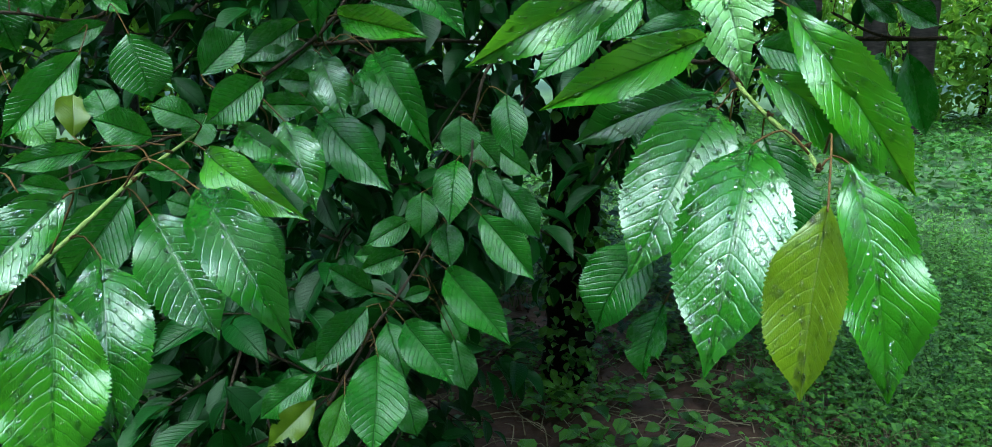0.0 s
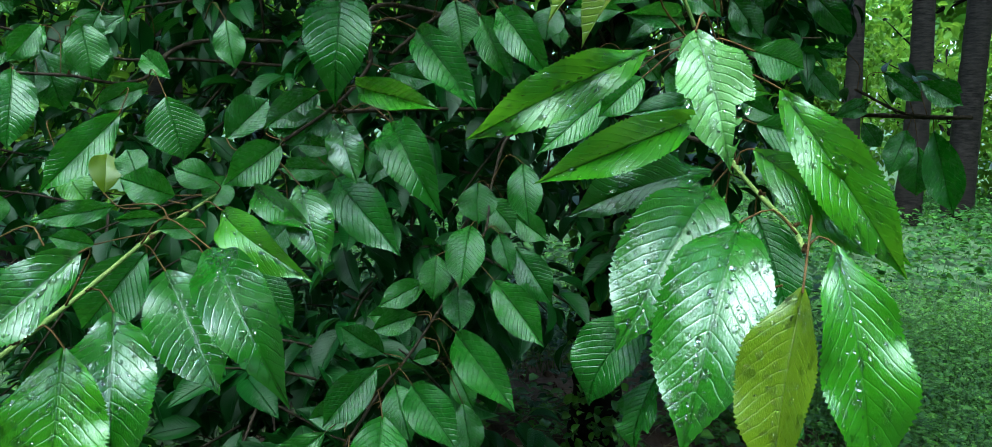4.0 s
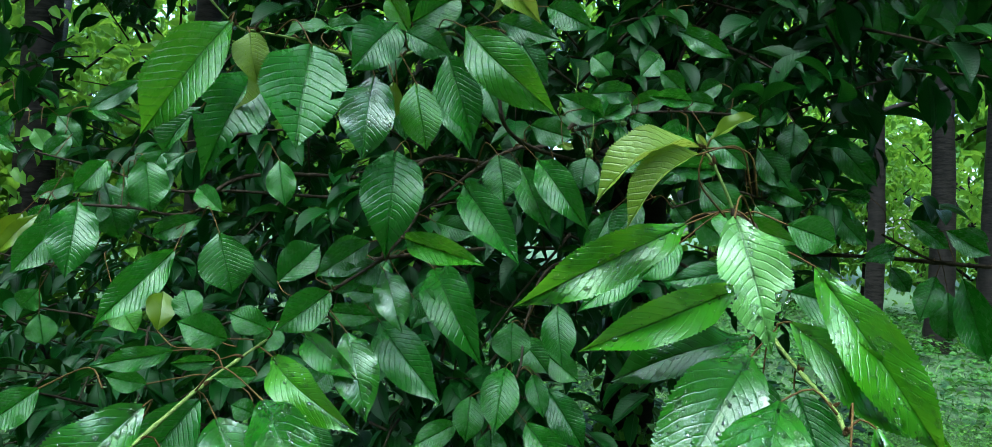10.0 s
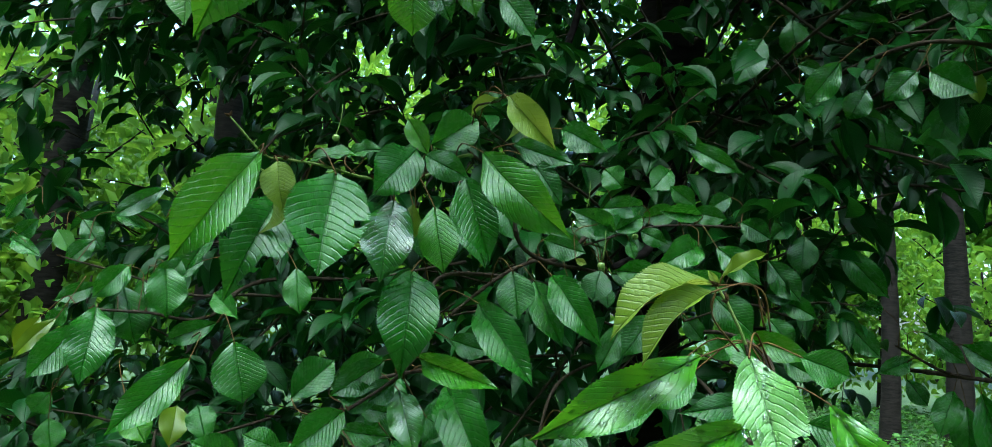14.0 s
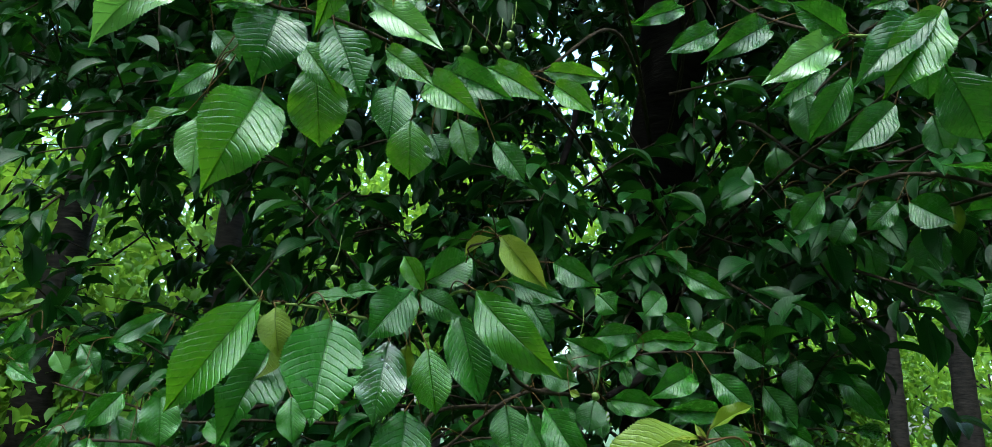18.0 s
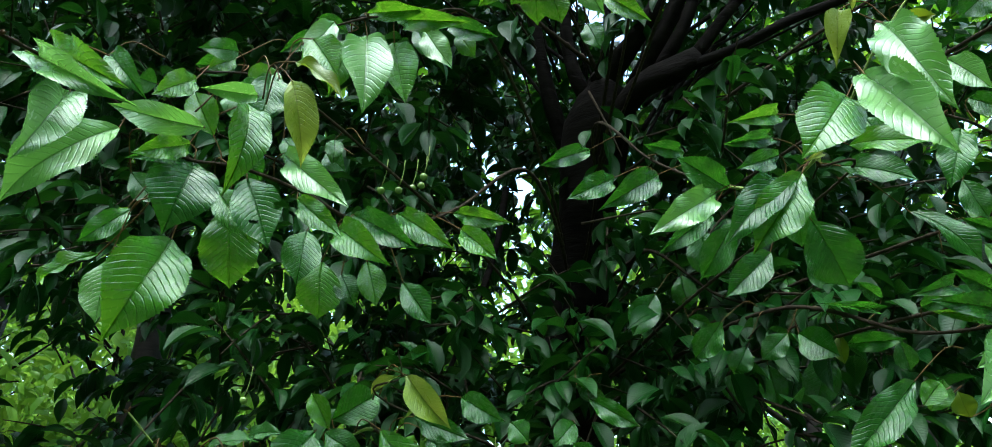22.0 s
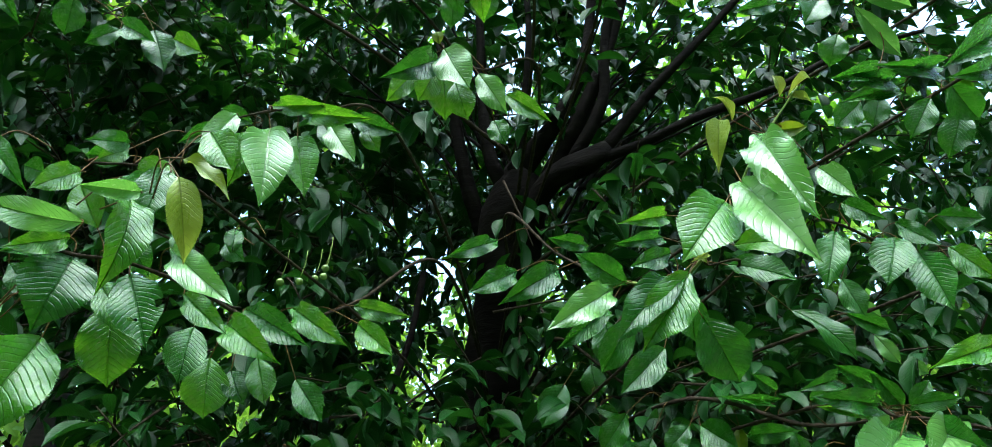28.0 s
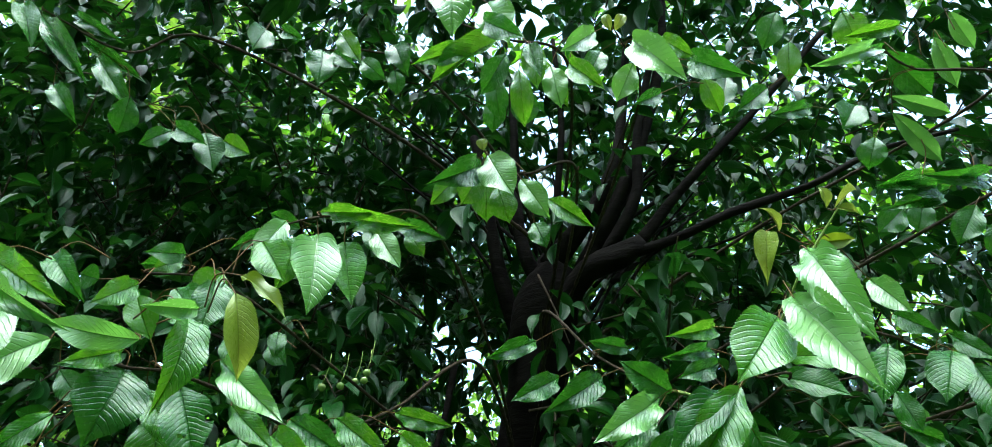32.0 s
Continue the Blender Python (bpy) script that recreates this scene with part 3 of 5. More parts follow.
leaf((-0.216, 0.591, 1.107), (-0.173, 0.569, 1.056), 0.033, 43, "m")
leaf((-0.394, 0.489, 1.136), (-0.422, 0.464, 1.109), 0.030, -79, "m")
leaf((-0.178, 0.727, 1.239), (-0.195, 0.695, 1.167), 0.044, -48, "m")
leaf((-0.196, 0.621, 1.141), (-0.211, 0.604, 1.121), 0.028, -65, "m")

spray("middle_spray")
node((-0.121, 0.736, 1.354), 0.0030)
node((-0.131, 0.672, 1.29), 0.0025)
node((-0.143, 0.609, 1.252), 0.0020)
node((-0.181, 0.582, 1.22), 0.0018)
leaf((-0.139, 0.612, 1.349), (-0.132, 0.572, 1.255), 0.054, -8, "m")
leaf((-0.082, 0.66, 1.322), (-0.019, 0.615, 1.248), 0.039, 56, "m")
leaf((-0.126, 0.611, 1.268), (-0.044, 0.576, 1.248), 0.026, 80, "l")
leaf((-0.162, 0.605, 1.228), (-0.195, 0.587, 1.231), 0.029, -87, "m")
leaf((-0.161, 0.616, 1.263), (-0.199, 0.582, 1.231), 0.030, -75, "m")
leaf((-0.148, 0.608, 1.244), (-0.167, 0.594, 1.226), 0.024, -76, "m")
leaf((-0.112, 0.675, 1.284), (-0.065, 0.664, 1.274), 0.025, 85, "m")
leaf((-0.123, 0.641, 1.21), (-0.099, 0.635, 1.2), 0.030, 73, "m")

spray("inner_shoot")
node((0.052, 1.016, 1.46), 0.0040)
node((-0.018, 0.903, 1.391), 0.0035)
node((-0.051, 0.837, 1.378), 0.0030)
node((-0.09, 0.801, 1.351), 0.0028)
node((-0.133, 0.763, 1.307), 0.0025)
leaf((-0.061, 0.745, 1.36), (-0.05, 0.73, 1.307), 0.041, 32, "m")
leaf((-0.022, 0.801, 1.36), (0.038, 0.762, 1.284), 0.040, 64, "m")
leaf((-0.043, 0.808, 1.353), (-0.003, 0.772, 1.278), 0.036, 51, "m")
leaf((-0.126, 0.738, 1.456), (-0.086, 0.714, 1.359), 0.040, 53, "m")
leaf((-0.038, 0.85, 1.407), (0.016, 0.837, 1.391), 0.034, 93, "m")
leaf((-0.004, 0.906, 1.44), (0.053, 0.892, 1.423), 0.031, 95, "m")
leaf((0.026, 0.962, 1.45), (0.076, 0.97, 1.478), 0.034, 95, "m")
leaf((0.052, 0.965, 1.443), (0.085, 0.957, 1.446), 0.031, 101, "m")
leaf((0.086, 0.991, 1.456), (0.137, 0.989, 1.47), 0.031, 100, "m")
leaf((-0.009, 0.904, 1.363), (0.009, 0.892, 1.33), 0.024, 61, "m")
leaf((0.047, 0.962, 1.374), (0.088, 0.943, 1.369), 0.030, 93, "m")
leaf((-0.093, 0.793, 1.455), (-0.061, 0.785, 1.396), 0.036, 75, "m")
leaf((0.031, 1.015, 1.531), (0.059, 1.004, 1.502), 0.039, 84, "m")
leaf((0.128, 1.029, 1.535), (0.098, 1.007, 1.499), 0.039, -71, "m")
leaf((0.158, 1.032, 1.474), (0.209, 1.018, 1.463), 0.030, 99, "m")

spray("summer_shoot")
node((-0.263, 0.477, 1.461), 0.0008)
node((-0.24, 0.496, 1.434), 0.0012)
node((-0.233, 0.518, 1.435), 0.0014)
node((-0.213, 0.552, 1.437), 0.0016)
node((-0.181, 0.599, 1.434), 0.0018)
node((-0.144, 0.644, 1.445), 0.0020)
node((-0.102, 0.687, 1.477), 0.0022)
node((-0.067, 0.742, 1.434), 0.0025)
node((-0.044, 0.807, 1.382), 0.0030)
leaf((-0.233, 0.477, 1.432), (-0.277, 0.435, 1.339), 0.044, -71, "l")
leaf((-0.244, 0.497, 1.423), (-0.239, 0.503, 1.366), 0.016, 53, "yc")
leaf((-0.229, 0.499, 1.429), (-0.218, 0.496, 1.385), 0.027, 55, "yc")
leaf((-0.247, 0.541, 1.404), (-0.258, 0.488, 1.316), 0.055, -44, "m2")
leaf((-0.181, 0.508, 1.422), (-0.172, 0.465, 1.334), 0.063, -13, "m3")
leaf((-0.136, 0.591, 1.462), (-0.163, 0.55, 1.41), 0.044, -67, "m")
leaf((-0.15, 0.577, 1.411), (-0.15, 0.55, 1.334), 0.046, -19, "mw")
leaf((-0.114, 0.584, 1.407), (-0.101, 0.58, 1.346), 0.036, 60, "l")
leaf((-0.099, 0.642, 1.446), (-0.069, 0.634, 1.361), 0.039, 67, "m")
leaf((-0.082, 0.64, 1.471), (0.011, 0.611, 1.384), 0.049, 89, "l")
leaf((-0.141, 0.641, 1.467), (-0.091, 0.629, 1.441), 0.029, 86, "m")
leaf((-0.146, 0.67, 1.474), (-0.17, 0.667, 1.512), 0.024, -89, "l")
leaf((-0.143, 0.668, 1.484), (-0.097, 0.686, 1.516), 0.042, 96, "m")
leaf((-0.058, 0.634, 1.527), (-0.01, 0.632, 1.474), 0.030, 92, "yc")
leaf((-0.062, 0.633, 1.527), (-0.058, 0.638, 1.48), 0.014, 86, "yc")
leaf((-0.06, 0.701, 1.494), (0.007, 0.676, 1.468), 0.028, 92, "m")
leaf((-0.014, 0.755, 1.525), (0.037, 0.735, 1.496), 0.033, 90, "m")
leaf((-0.18, 0.566, 1.448), (-0.226, 0.555, 1.441), 0.019, -41, "m")
leaf((-0.139, 0.6, 1.411), (-0.14, 0.603, 1.375), 0.019, -171, "y")
leaf((-0.04, 0.687, 1.475), (-0.004, 0.68, 1.425), 0.028, 81, "m")
leaf((-0.209, 0.601, 1.455), (-0.167, 0.589, 1.46), 0.017, 66, "m")
leaf((-0.149, 0.65, 1.407), (-0.142, 0.659, 1.363), 0.022, 116, "m")
leaf((-0.073, 0.728, 1.446), (-0.029, 0.727, 1.412), 0.028, 89, "m")
leaf((-0.242, 0.581, 1.42), (-0.242, 0.587, 1.385), 0.024, 120, "m")
leaf((-0.323, 0.594, 1.383), (-0.362, 0.596, 1.339), 0.032, -77, "m")

spray("summer_tip")
node((-0.087, 0.674, 1.505), 0.0012)
node((-0.065, 0.638, 1.526), 0.0010)
node((-0.07, 0.627, 1.556), 0.0006)
leaf((-0.069, 0.642, 1.527), (-0.097, 0.638, 1.507), 0.011, -83, "yc")

spray("upper_left_spray")
node((-0.278, 0.249, 1.678), 0.0018)
node((-0.269, 0.33, 1.693), 0.0018)
node((-0.252, 0.399, 1.689), 0.0020)
node((-0.237, 0.436, 1.681), 0.0020)
node((-0.201, 0.468, 1.688), 0.0022)
node((-0.152, 0.507, 1.681), 0.0024)
node((-0.093, 0.59, 1.674), 0.0028)
node((-0.033, 0.722, 1.755), 0.0026)
node((0.056, 0.886, 1.891), 0.0034)
leaf((-0.246, 0.456, 1.61), (-0.262, 0.417, 1.512), 0.063, -61, "l")
leaf((-0.31, 0.471, 1.595), (-0.307, 0.47, 1.535), 0.028, 62, "p")
leaf((-0.235, 0.446, 1.683), (-0.24, 0.43, 1.609), 0.059, -52, "m")
leaf((-0.186, 0.455, 1.67), (-0.153, 0.449, 1.599), 0.043, 67, "m3")
leaf((-0.235, 0.527, 1.674), (-0.231, 0.555, 1.595), 0.056, 147, "l")
leaf((-0.166, 0.385, 1.707), (-0.158, 0.367, 1.618), 0.034, -21, "l")
leaf((-0.123, 0.371, 1.72), (-0.111, 0.391, 1.651), 0.027, 124, "yc")
leaf((-0.12, 0.365, 1.734), (-0.068, 0.351, 1.685), 0.015, 54, "y")
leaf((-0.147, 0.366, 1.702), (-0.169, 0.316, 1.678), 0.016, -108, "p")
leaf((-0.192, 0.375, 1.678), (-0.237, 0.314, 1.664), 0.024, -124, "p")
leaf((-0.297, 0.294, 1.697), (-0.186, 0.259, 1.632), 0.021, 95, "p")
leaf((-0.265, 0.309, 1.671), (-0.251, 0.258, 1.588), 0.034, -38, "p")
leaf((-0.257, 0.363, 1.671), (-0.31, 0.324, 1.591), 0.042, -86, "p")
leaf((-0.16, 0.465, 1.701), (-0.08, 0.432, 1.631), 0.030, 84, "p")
leaf((-0.151, 0.532, 1.649), (-0.151, 0.522, 1.59), 0.038, -22, "m")
leaf((-0.152, 0.592, 1.638), (-0.154, 0.609, 1.579), 0.047, 168, "l")
leaf((-0.126, 0.551, 1.66), (-0.066, 0.523, 1.614), 0.035, 84, "l")
leaf((-0.115, 0.564, 1.681), (-0.035, 0.525, 1.628), 0.031, 90, "m")
leaf((-0.073, 0.584, 1.691), (-0.004, 0.55, 1.638), 0.030, 88, "l")
leaf((-0.101, 0.585, 1.636), (-0.086, 0.585, 1.587), 0.029, 81, "l")
leaf((-0.067, 0.615, 1.623), (-0.033, 0.612, 1.577), 0.030, 87, "m")
leaf((-0.007, 0.612, 1.685), (0.036, 0.596, 1.643), 0.027, 88, "l")
leaf((-0.154, 0.501, 1.671), (-0.1, 0.483, 1.624), 0.025, 84, "l")
leaf((-0.317, 0.497, 1.657), (-0.345, 0.47, 1.612), 0.023, -95, "m")
leaf((-0.239, 0.44, 1.698), (-0.258, 0.387, 1.661), 0.023, -92, "l")
leaf((-0.325, 0.477, 1.603), (-0.384, 0.482, 1.57), 0.020, -76, "l")
leaf((-0.208, 0.436, 1.759), (-0.168, 0.431, 1.715), 0.041, 87, "m")
leaf((-0.226, 0.455, 1.715), (-0.248, 0.444, 1.757), 0.030, -102, "l")
leaf((-0.151, 0.471, 1.836), (-0.116, 0.463, 1.784), 0.038, 84, "l")
leaf((-0.134, 0.608, 1.629), (-0.115, 0.607, 1.594), 0.027, 82, "m")
leaf((-0.026, 0.678, 1.732), (0.047, 0.644, 1.706), 0.024, 105, "l")
leaf((-0.244, 0.51, 1.688), (-0.201, 0.509, 1.633), 0.031, 82, "l")

spray("upper_twig")
node((0.008, 0.627, 1.959), 0.0025)
node((-0.073, 0.563, 1.931), 0.0020)
node((-0.12, 0.547, 1.921), 0.0018)
node((-0.179, 0.538, 1.895), 0.0014)
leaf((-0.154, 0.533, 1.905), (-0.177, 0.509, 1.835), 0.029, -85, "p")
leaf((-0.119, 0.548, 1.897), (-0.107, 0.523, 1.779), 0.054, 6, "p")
leaf((-0.09, 0.56, 1.895), (-0.065, 0.54, 1.801), 0.044, 45, "l")
leaf((-0.148, 0.576, 1.91), (-0.161, 0.568, 1.834), 0.037, -86, "l")
leaf((-0.179, 0.548, 1.899), (-0.205, 0.518, 1.854), 0.020, -98, "m")
leaf((-0.126, 0.56, 1.938), (-0.049, 0.523, 1.912), 0.023, 125, "l")
leaf((-0.062, 0.585, 1.932), (-0.023, 0.576, 1.87), 0.032, 90, "p")
leaf((-0.035, 0.599, 1.948), (0.03, 0.566, 1.906), 0.026, 112, "m")
leaf((-0.093, 0.58, 1.943), (0.004, 0.517, 1.89), 0.026, 117, "l")
leaf((-0.023, 0.603, 1.941), (0, 0.604, 1.903), 0.025, 104, "l")
leaf((-0.075, 0.6, 1.947), (-0.054, 0.603, 1.903), 0.026, 102, "m")
leaf((-0.177, 0.459, 1.79), (-0.198, 0.447, 1.752), 0.036, -106, "l")
leaf((-0.227, 0.47, 1.813), (-0.246, 0.452, 1.788), 0.020, -105, "l")
leaf((-0.155, 0.587, 1.931), (-0.191, 0.572, 1.943), 0.023, -123, "m")

spray("top_shoot")
node((0.207, 0.744, 2.157), 0.0030)
node((0.12, 0.629, 2.057), 0.0022)
node((0.072, 0.577, 2.049), 0.0015)
node((0.065, 0.568, 2.054), 0.0010)
leaf((0.074, 0.57, 2.04), (0.108, 0.557, 1.967), 0.049, 90, "p")
leaf((0.065, 0.584, 2.036), (0.008, 0.544, 1.973), 0.039, -110, "m")
leaf((0.118, 0.6, 2.026), (0.154, 0.6, 1.964), 0.034, 112, "p")
leaf((0.155, 0.628, 2.015), (0.211, 0.6, 1.951), 0.026, 106, "l")
leaf((0.068, 0.571, 2.049), (0.064, 0.563, 2.064), 0.015, -156, "yc")
leaf((0.062, 0.614, 2.043), (0.038, 0.631, 2.004), 0.037, -143, "l")
leaf((0.086, 0.637, 2.042), (0.104, 0.658, 1.994), 0.038, 145, "l")
leaf((0.139, 0.702, 2.027), (0.157, 0.697, 1.981), 0.032, 92, "m")
leaf((0.035, 0.63, 2.056), (-0.004, 0.631, 2.002), 0.030, -121, "l")
leaf((0.066, 0.669, 2.09), (0.071, 0.703, 2.026), 0.045, 169, "l")

spray("upper_right_spray")
node((0.466, 0.475, 1.913), 0.0012)
node((0.414, 0.493, 1.838), 0.0016)
node((0.389, 0.534, 1.784), 0.0018)
node((0.367, 0.565, 1.749), 0.0020)
node((0.346, 0.635, 1.747), 0.0022)
node((0.296, 0.715, 1.79), 0.0026)
node((0.233, 0.808, 1.871), 0.0024)
node((0.165, 0.984, 2.031), 0.0032)
leaf((0.364, 0.467, 1.761), (0.304, 0.435, 1.679), 0.057, -71, "l")
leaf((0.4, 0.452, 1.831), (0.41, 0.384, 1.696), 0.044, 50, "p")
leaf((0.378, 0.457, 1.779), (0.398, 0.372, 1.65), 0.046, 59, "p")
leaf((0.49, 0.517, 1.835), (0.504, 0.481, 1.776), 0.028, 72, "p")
leaf((0.381, 0.494, 1.879), (0.373, 0.496, 1.821), 0.024, -86, "yc")
leaf((0.395, 0.494, 1.879), (0.376, 0.481, 1.903), 0.008, -123, "yc")
leaf((0.455, 0.481, 1.902), (0.48, 0.469, 1.923), 0.008, 99, "yc")
leaf((0.446, 0.481, 1.902), (0.439, 0.47, 1.923), 0.011, -154, "yc")
leaf((0.456, 0.481, 1.902), (0.476, 0.474, 1.893), 0.009, 105, "yc")
leaf((0.444, 0.515, 1.881), (0.476, 0.494, 1.872), 0.018, 122, "y")
leaf((0.325, 0.544, 1.788), (0.271, 0.511, 1.76), 0.021, -106, "l")
leaf((0.327, 0.573, 1.776), (0.261, 0.52, 1.74), 0.018, -103, "m")
leaf((0.346, 0.555, 1.726), (0.29, 0.547, 1.638), 0.049, -83, "l")
leaf((0.342, 0.574, 1.732), (0.259, 0.535, 1.639), 0.040, -63, "m")
leaf((0.287, 0.675, 1.759), (0.199, 0.621, 1.683), 0.038, -86, "p")
leaf((0.221, 0.683, 1.787), (0.152, 0.652, 1.729), 0.035, -94, "m")
leaf((0.171, 0.712, 1.797), (0.11, 0.672, 1.748), 0.031, -94, "m")
leaf((0.306, 0.69, 1.772), (0.238, 0.649, 1.793), 0.037, -129, "m")
leaf((0.283, 0.706, 1.743), (0.215, 0.671, 1.679), 0.029, -84, "m")
leaf((0.338, 0.661, 1.679), (0.281, 0.648, 1.621), 0.037, -86, "m")
leaf((0.149, 0.872, 1.923), (0.073, 0.819, 1.868), 0.030, -100, "m")
leaf((0.283, 0.829, 1.894), (0.218, 0.781, 1.882), 0.025, -119, "m")
leaf((0.381, 0.643, 1.711), (0.424, 0.671, 1.641), 0.059, 143, "m")
leaf((0.462, 0.591, 1.699), (0.516, 0.579, 1.638), 0.028, 72, "m")
leaf((0.346, 0.617, 1.779), (0.295, 0.592, 1.75), 0.026, -100, "m")
leaf((0.406, 0.576, 1.769), (0.471, 0.522, 1.744), 0.033, 81, "l")
leaf((0.406, 0.605, 1.759), (0.468, 0.572, 1.726), 0.034, 79, "m")
leaf((0.427, 0.579, 1.805), (0.44, 0.566, 1.763), 0.021, 81, "m")
leaf((0.527, 0.584, 1.793), (0.5, 0.577, 1.719), 0.036, -56, "m")
leaf((0.321, 0.738, 1.747), (0.28, 0.766, 1.68), 0.040, -121, "m")
leaf((0.38, 0.675, 1.756), (0.388, 0.704, 1.702), 0.038, -180, "m")

spray("right_arm")
node((0.726, 0.707, 1.793), 0.0030)
node((0.633, 0.648, 1.799), 0.0025)
node((0.542, 0.582, 1.797), 0.0020)
node((0.5, 0.56, 1.796), 0.0018)
leaf((0.603, 0.595, 1.792), (0.568, 0.58, 1.724), 0.047, -49, "m")
leaf((0.627, 0.602, 1.78), (0.632, 0.577, 1.695), 0.043, 52, "m")
leaf((0.617, 0.613, 1.822), (0.638, 0.574, 1.772), 0.023, 86, "m")
leaf((0.682, 0.626, 1.797), (0.702, 0.591, 1.739), 0.031, 84, "l")
leaf((0.544, 0.586, 1.832), (0.572, 0.557, 1.795), 0.024, 102, "m")
leaf((0.564, 0.664, 1.771), (0.583, 0.664, 1.722), 0.030, 122, "m")
leaf((0.709, 0.668, 1.864), (0.745, 0.633, 1.841), 0.027, 110, "m")

spray("low_right_spray")
node((0.681, 0.602, 1.569), 0.0030)
node((0.629, 0.635, 1.593), 0.0025)
node((0.58, 0.644, 1.599), 0.0020)
node((0.566, 0.787, 1.649), 0.0030)
leaf((0.576, 0.631, 1.58), (0.501, 0.584, 1.55), 0.027, -79, "m")
leaf((0.587, 0.608, 1.581), (0.6, 0.537, 1.541), 0.038, 75, "m")
leaf((0.581, 0.677, 1.622), (0.476, 0.615, 1.611), 0.029, -107, "m")
leaf((0.671, 0.585, 1.663), (0.571, 0.538, 1.622), 0.029, -86, "l")
leaf((0.605, 0.657, 1.615), (0.638, 0.615, 1.613), 0.021, 103, "m")
leaf((0.56, 0.723, 1.663), (0.5, 0.684, 1.639), 0.024, -88, "m")
leaf((0.453, 0.627, 1.531), (0.369, 0.601, 1.448), 0.037, -66, "m")
leaf((0.452, 0.615, 1.505), (0.473, 0.614, 1.529), 0.024, 78, "l")
leaf((0.523, 0.546, 1.557), (0.431, 0.479, 1.484), 0.050, -51, "p")
leaf((0.609, 0.679, 1.617), (0.573, 0.661, 1.652), 0.022, -142, "m")
leaf((0.617, 0.68, 1.614), (0.638, 0.663, 1.646), 0.022, 106, "m")
leaf((0.497, 0.696, 1.513), (0.51, 0.683, 1.545), 0.030, 111, "l")
leaf((0.527, 0.679, 1.505), (0.514, 0.668, 1.529), 0.024, -155, "y")

spray("far_right_spray")
node((0.783, 0.521, 2.03), 0.0030)
node((0.722, 0.571, 2.043), 0.0020)
node((0.668, 0.603, 2.027), 0.0018)
leaf((0.762, 0.532, 2.051), (0.65, 0.497, 1.961), 0.041, -94, "m")
leaf((0.699, 0.577, 2.033), (0.603, 0.527, 1.98), 0.025, -118, "m")
leaf((0.66, 0.602, 2.03), (0.569, 0.561, 1.998), 0.027, -127, "m")
leaf((0.682, 0.611, 2.033), (0.577, 0.582, 1.977), 0.026, -111, "m")
leaf((0.716, 0.62, 2.015), (0.689, 0.642, 1.966), 0.038, -111, "m")
leaf((0.634, 0.64, 2.023), (0.6, 0.657, 1.993), 0.038, -115, "m")
leaf((0.754, 0.626, 2.047), (0.793, 0.645, 1.999), 0.043, 159, "m")
leaf((0.784, 0.657, 2.029), (0.768, 0.691, 1.968), 0.044, -127, "m")
leaf((0.67, 0.651, 2.044), (0.662, 0.672, 2.005), 0.035, -136, "m")
leaf((0.771, 0.578, 2.029), (0.701, 0.547, 1.991), 0.032, -113, "m")

spray("crown_spray")
node((0.299, 0.731, 2.24), 0.0030)
node((0.288, 0.599, 2.22), 0.0020)
node((0.256, 0.538, 2.219), 0.0016)
node((0.241, 0.519, 2.229), 0.0010)
leaf((0.269, 0.534, 2.225), (0.325, 0.499, 2.109), 0.047, 105, "p")
leaf((0.349, 0.551, 2.203), (0.4, 0.502, 2.126), 0.039, 112, "m")
leaf((0.237, 0.52, 2.226), (0.228, 0.507, 2.246), 0.014, -165, "yc")
leaf((0.243, 0.521, 2.227), (0.254, 0.507, 2.247), 0.016, 148, "yc")
leaf((0.213, 0.508, 2.209), (0.163, 0.485, 2.143), 0.032, -110, "p")
leaf((0.183, 0.567, 2.21), (0.228, 0.546, 2.138), 0.033, 109, "l")
leaf((0.157, 0.576, 2.213), (0.173, 0.591, 2.145), 0.036, 146, "p")
leaf((0.278, 0.588, 2.235), (0.255, 0.616, 2.185), 0.037, -144, "p")
leaf((0.329, 0.569, 2.229), (0.314, 0.565, 2.173), 0.036, -74, "p")
leaf((0.308, 0.547, 2.243), (0.351, 0.53, 2.187), 0.030, 122, "l")
leaf((0.231, 0.578, 2.249), (0.207, 0.588, 2.194), 0.033, -125, "m")
leaf((0.385, 0.614, 2.238), (0.415, 0.646, 2.192), 0.032, 164, "l")

spray("crown_left")
node((0.191, 0.643, 2.276), 0.0030)
node((0.093, 0.526, 2.213), 0.0020)
node((0.029, 0.464, 2.177), 0.0016)
node((0.024, 0.413, 2.199), 0.0014)
leaf((0.027, 0.385, 2.168), (0.036, 0.388, 2.056), 0.052, 104, "p")
leaf((0.061, 0.471, 2.186), (0.118, 0.445, 2.123), 0.032, 119, "m")
leaf((0.048, 0.503, 2.174), (-0.02, 0.481, 2.113), 0.029, -125, "l")
leaf((0.094, 0.512, 2.198), (-0.002, 0.51, 2.109), 0.033, -99, "l")
leaf((0.094, 0.538, 2.195), (0.06, 0.566, 2.144), 0.035, -148, "m")
leaf((0.129, 0.545, 2.223), (0.138, 0.561, 2.152), 0.035, 157, "l")
leaf((0.112, 0.593, 2.222), (0.123, 0.64, 2.154), 0.033, 171, "l")
leaf((0.075, 0.598, 2.214), (0.086, 0.635, 2.161), 0.033, 167, "m")

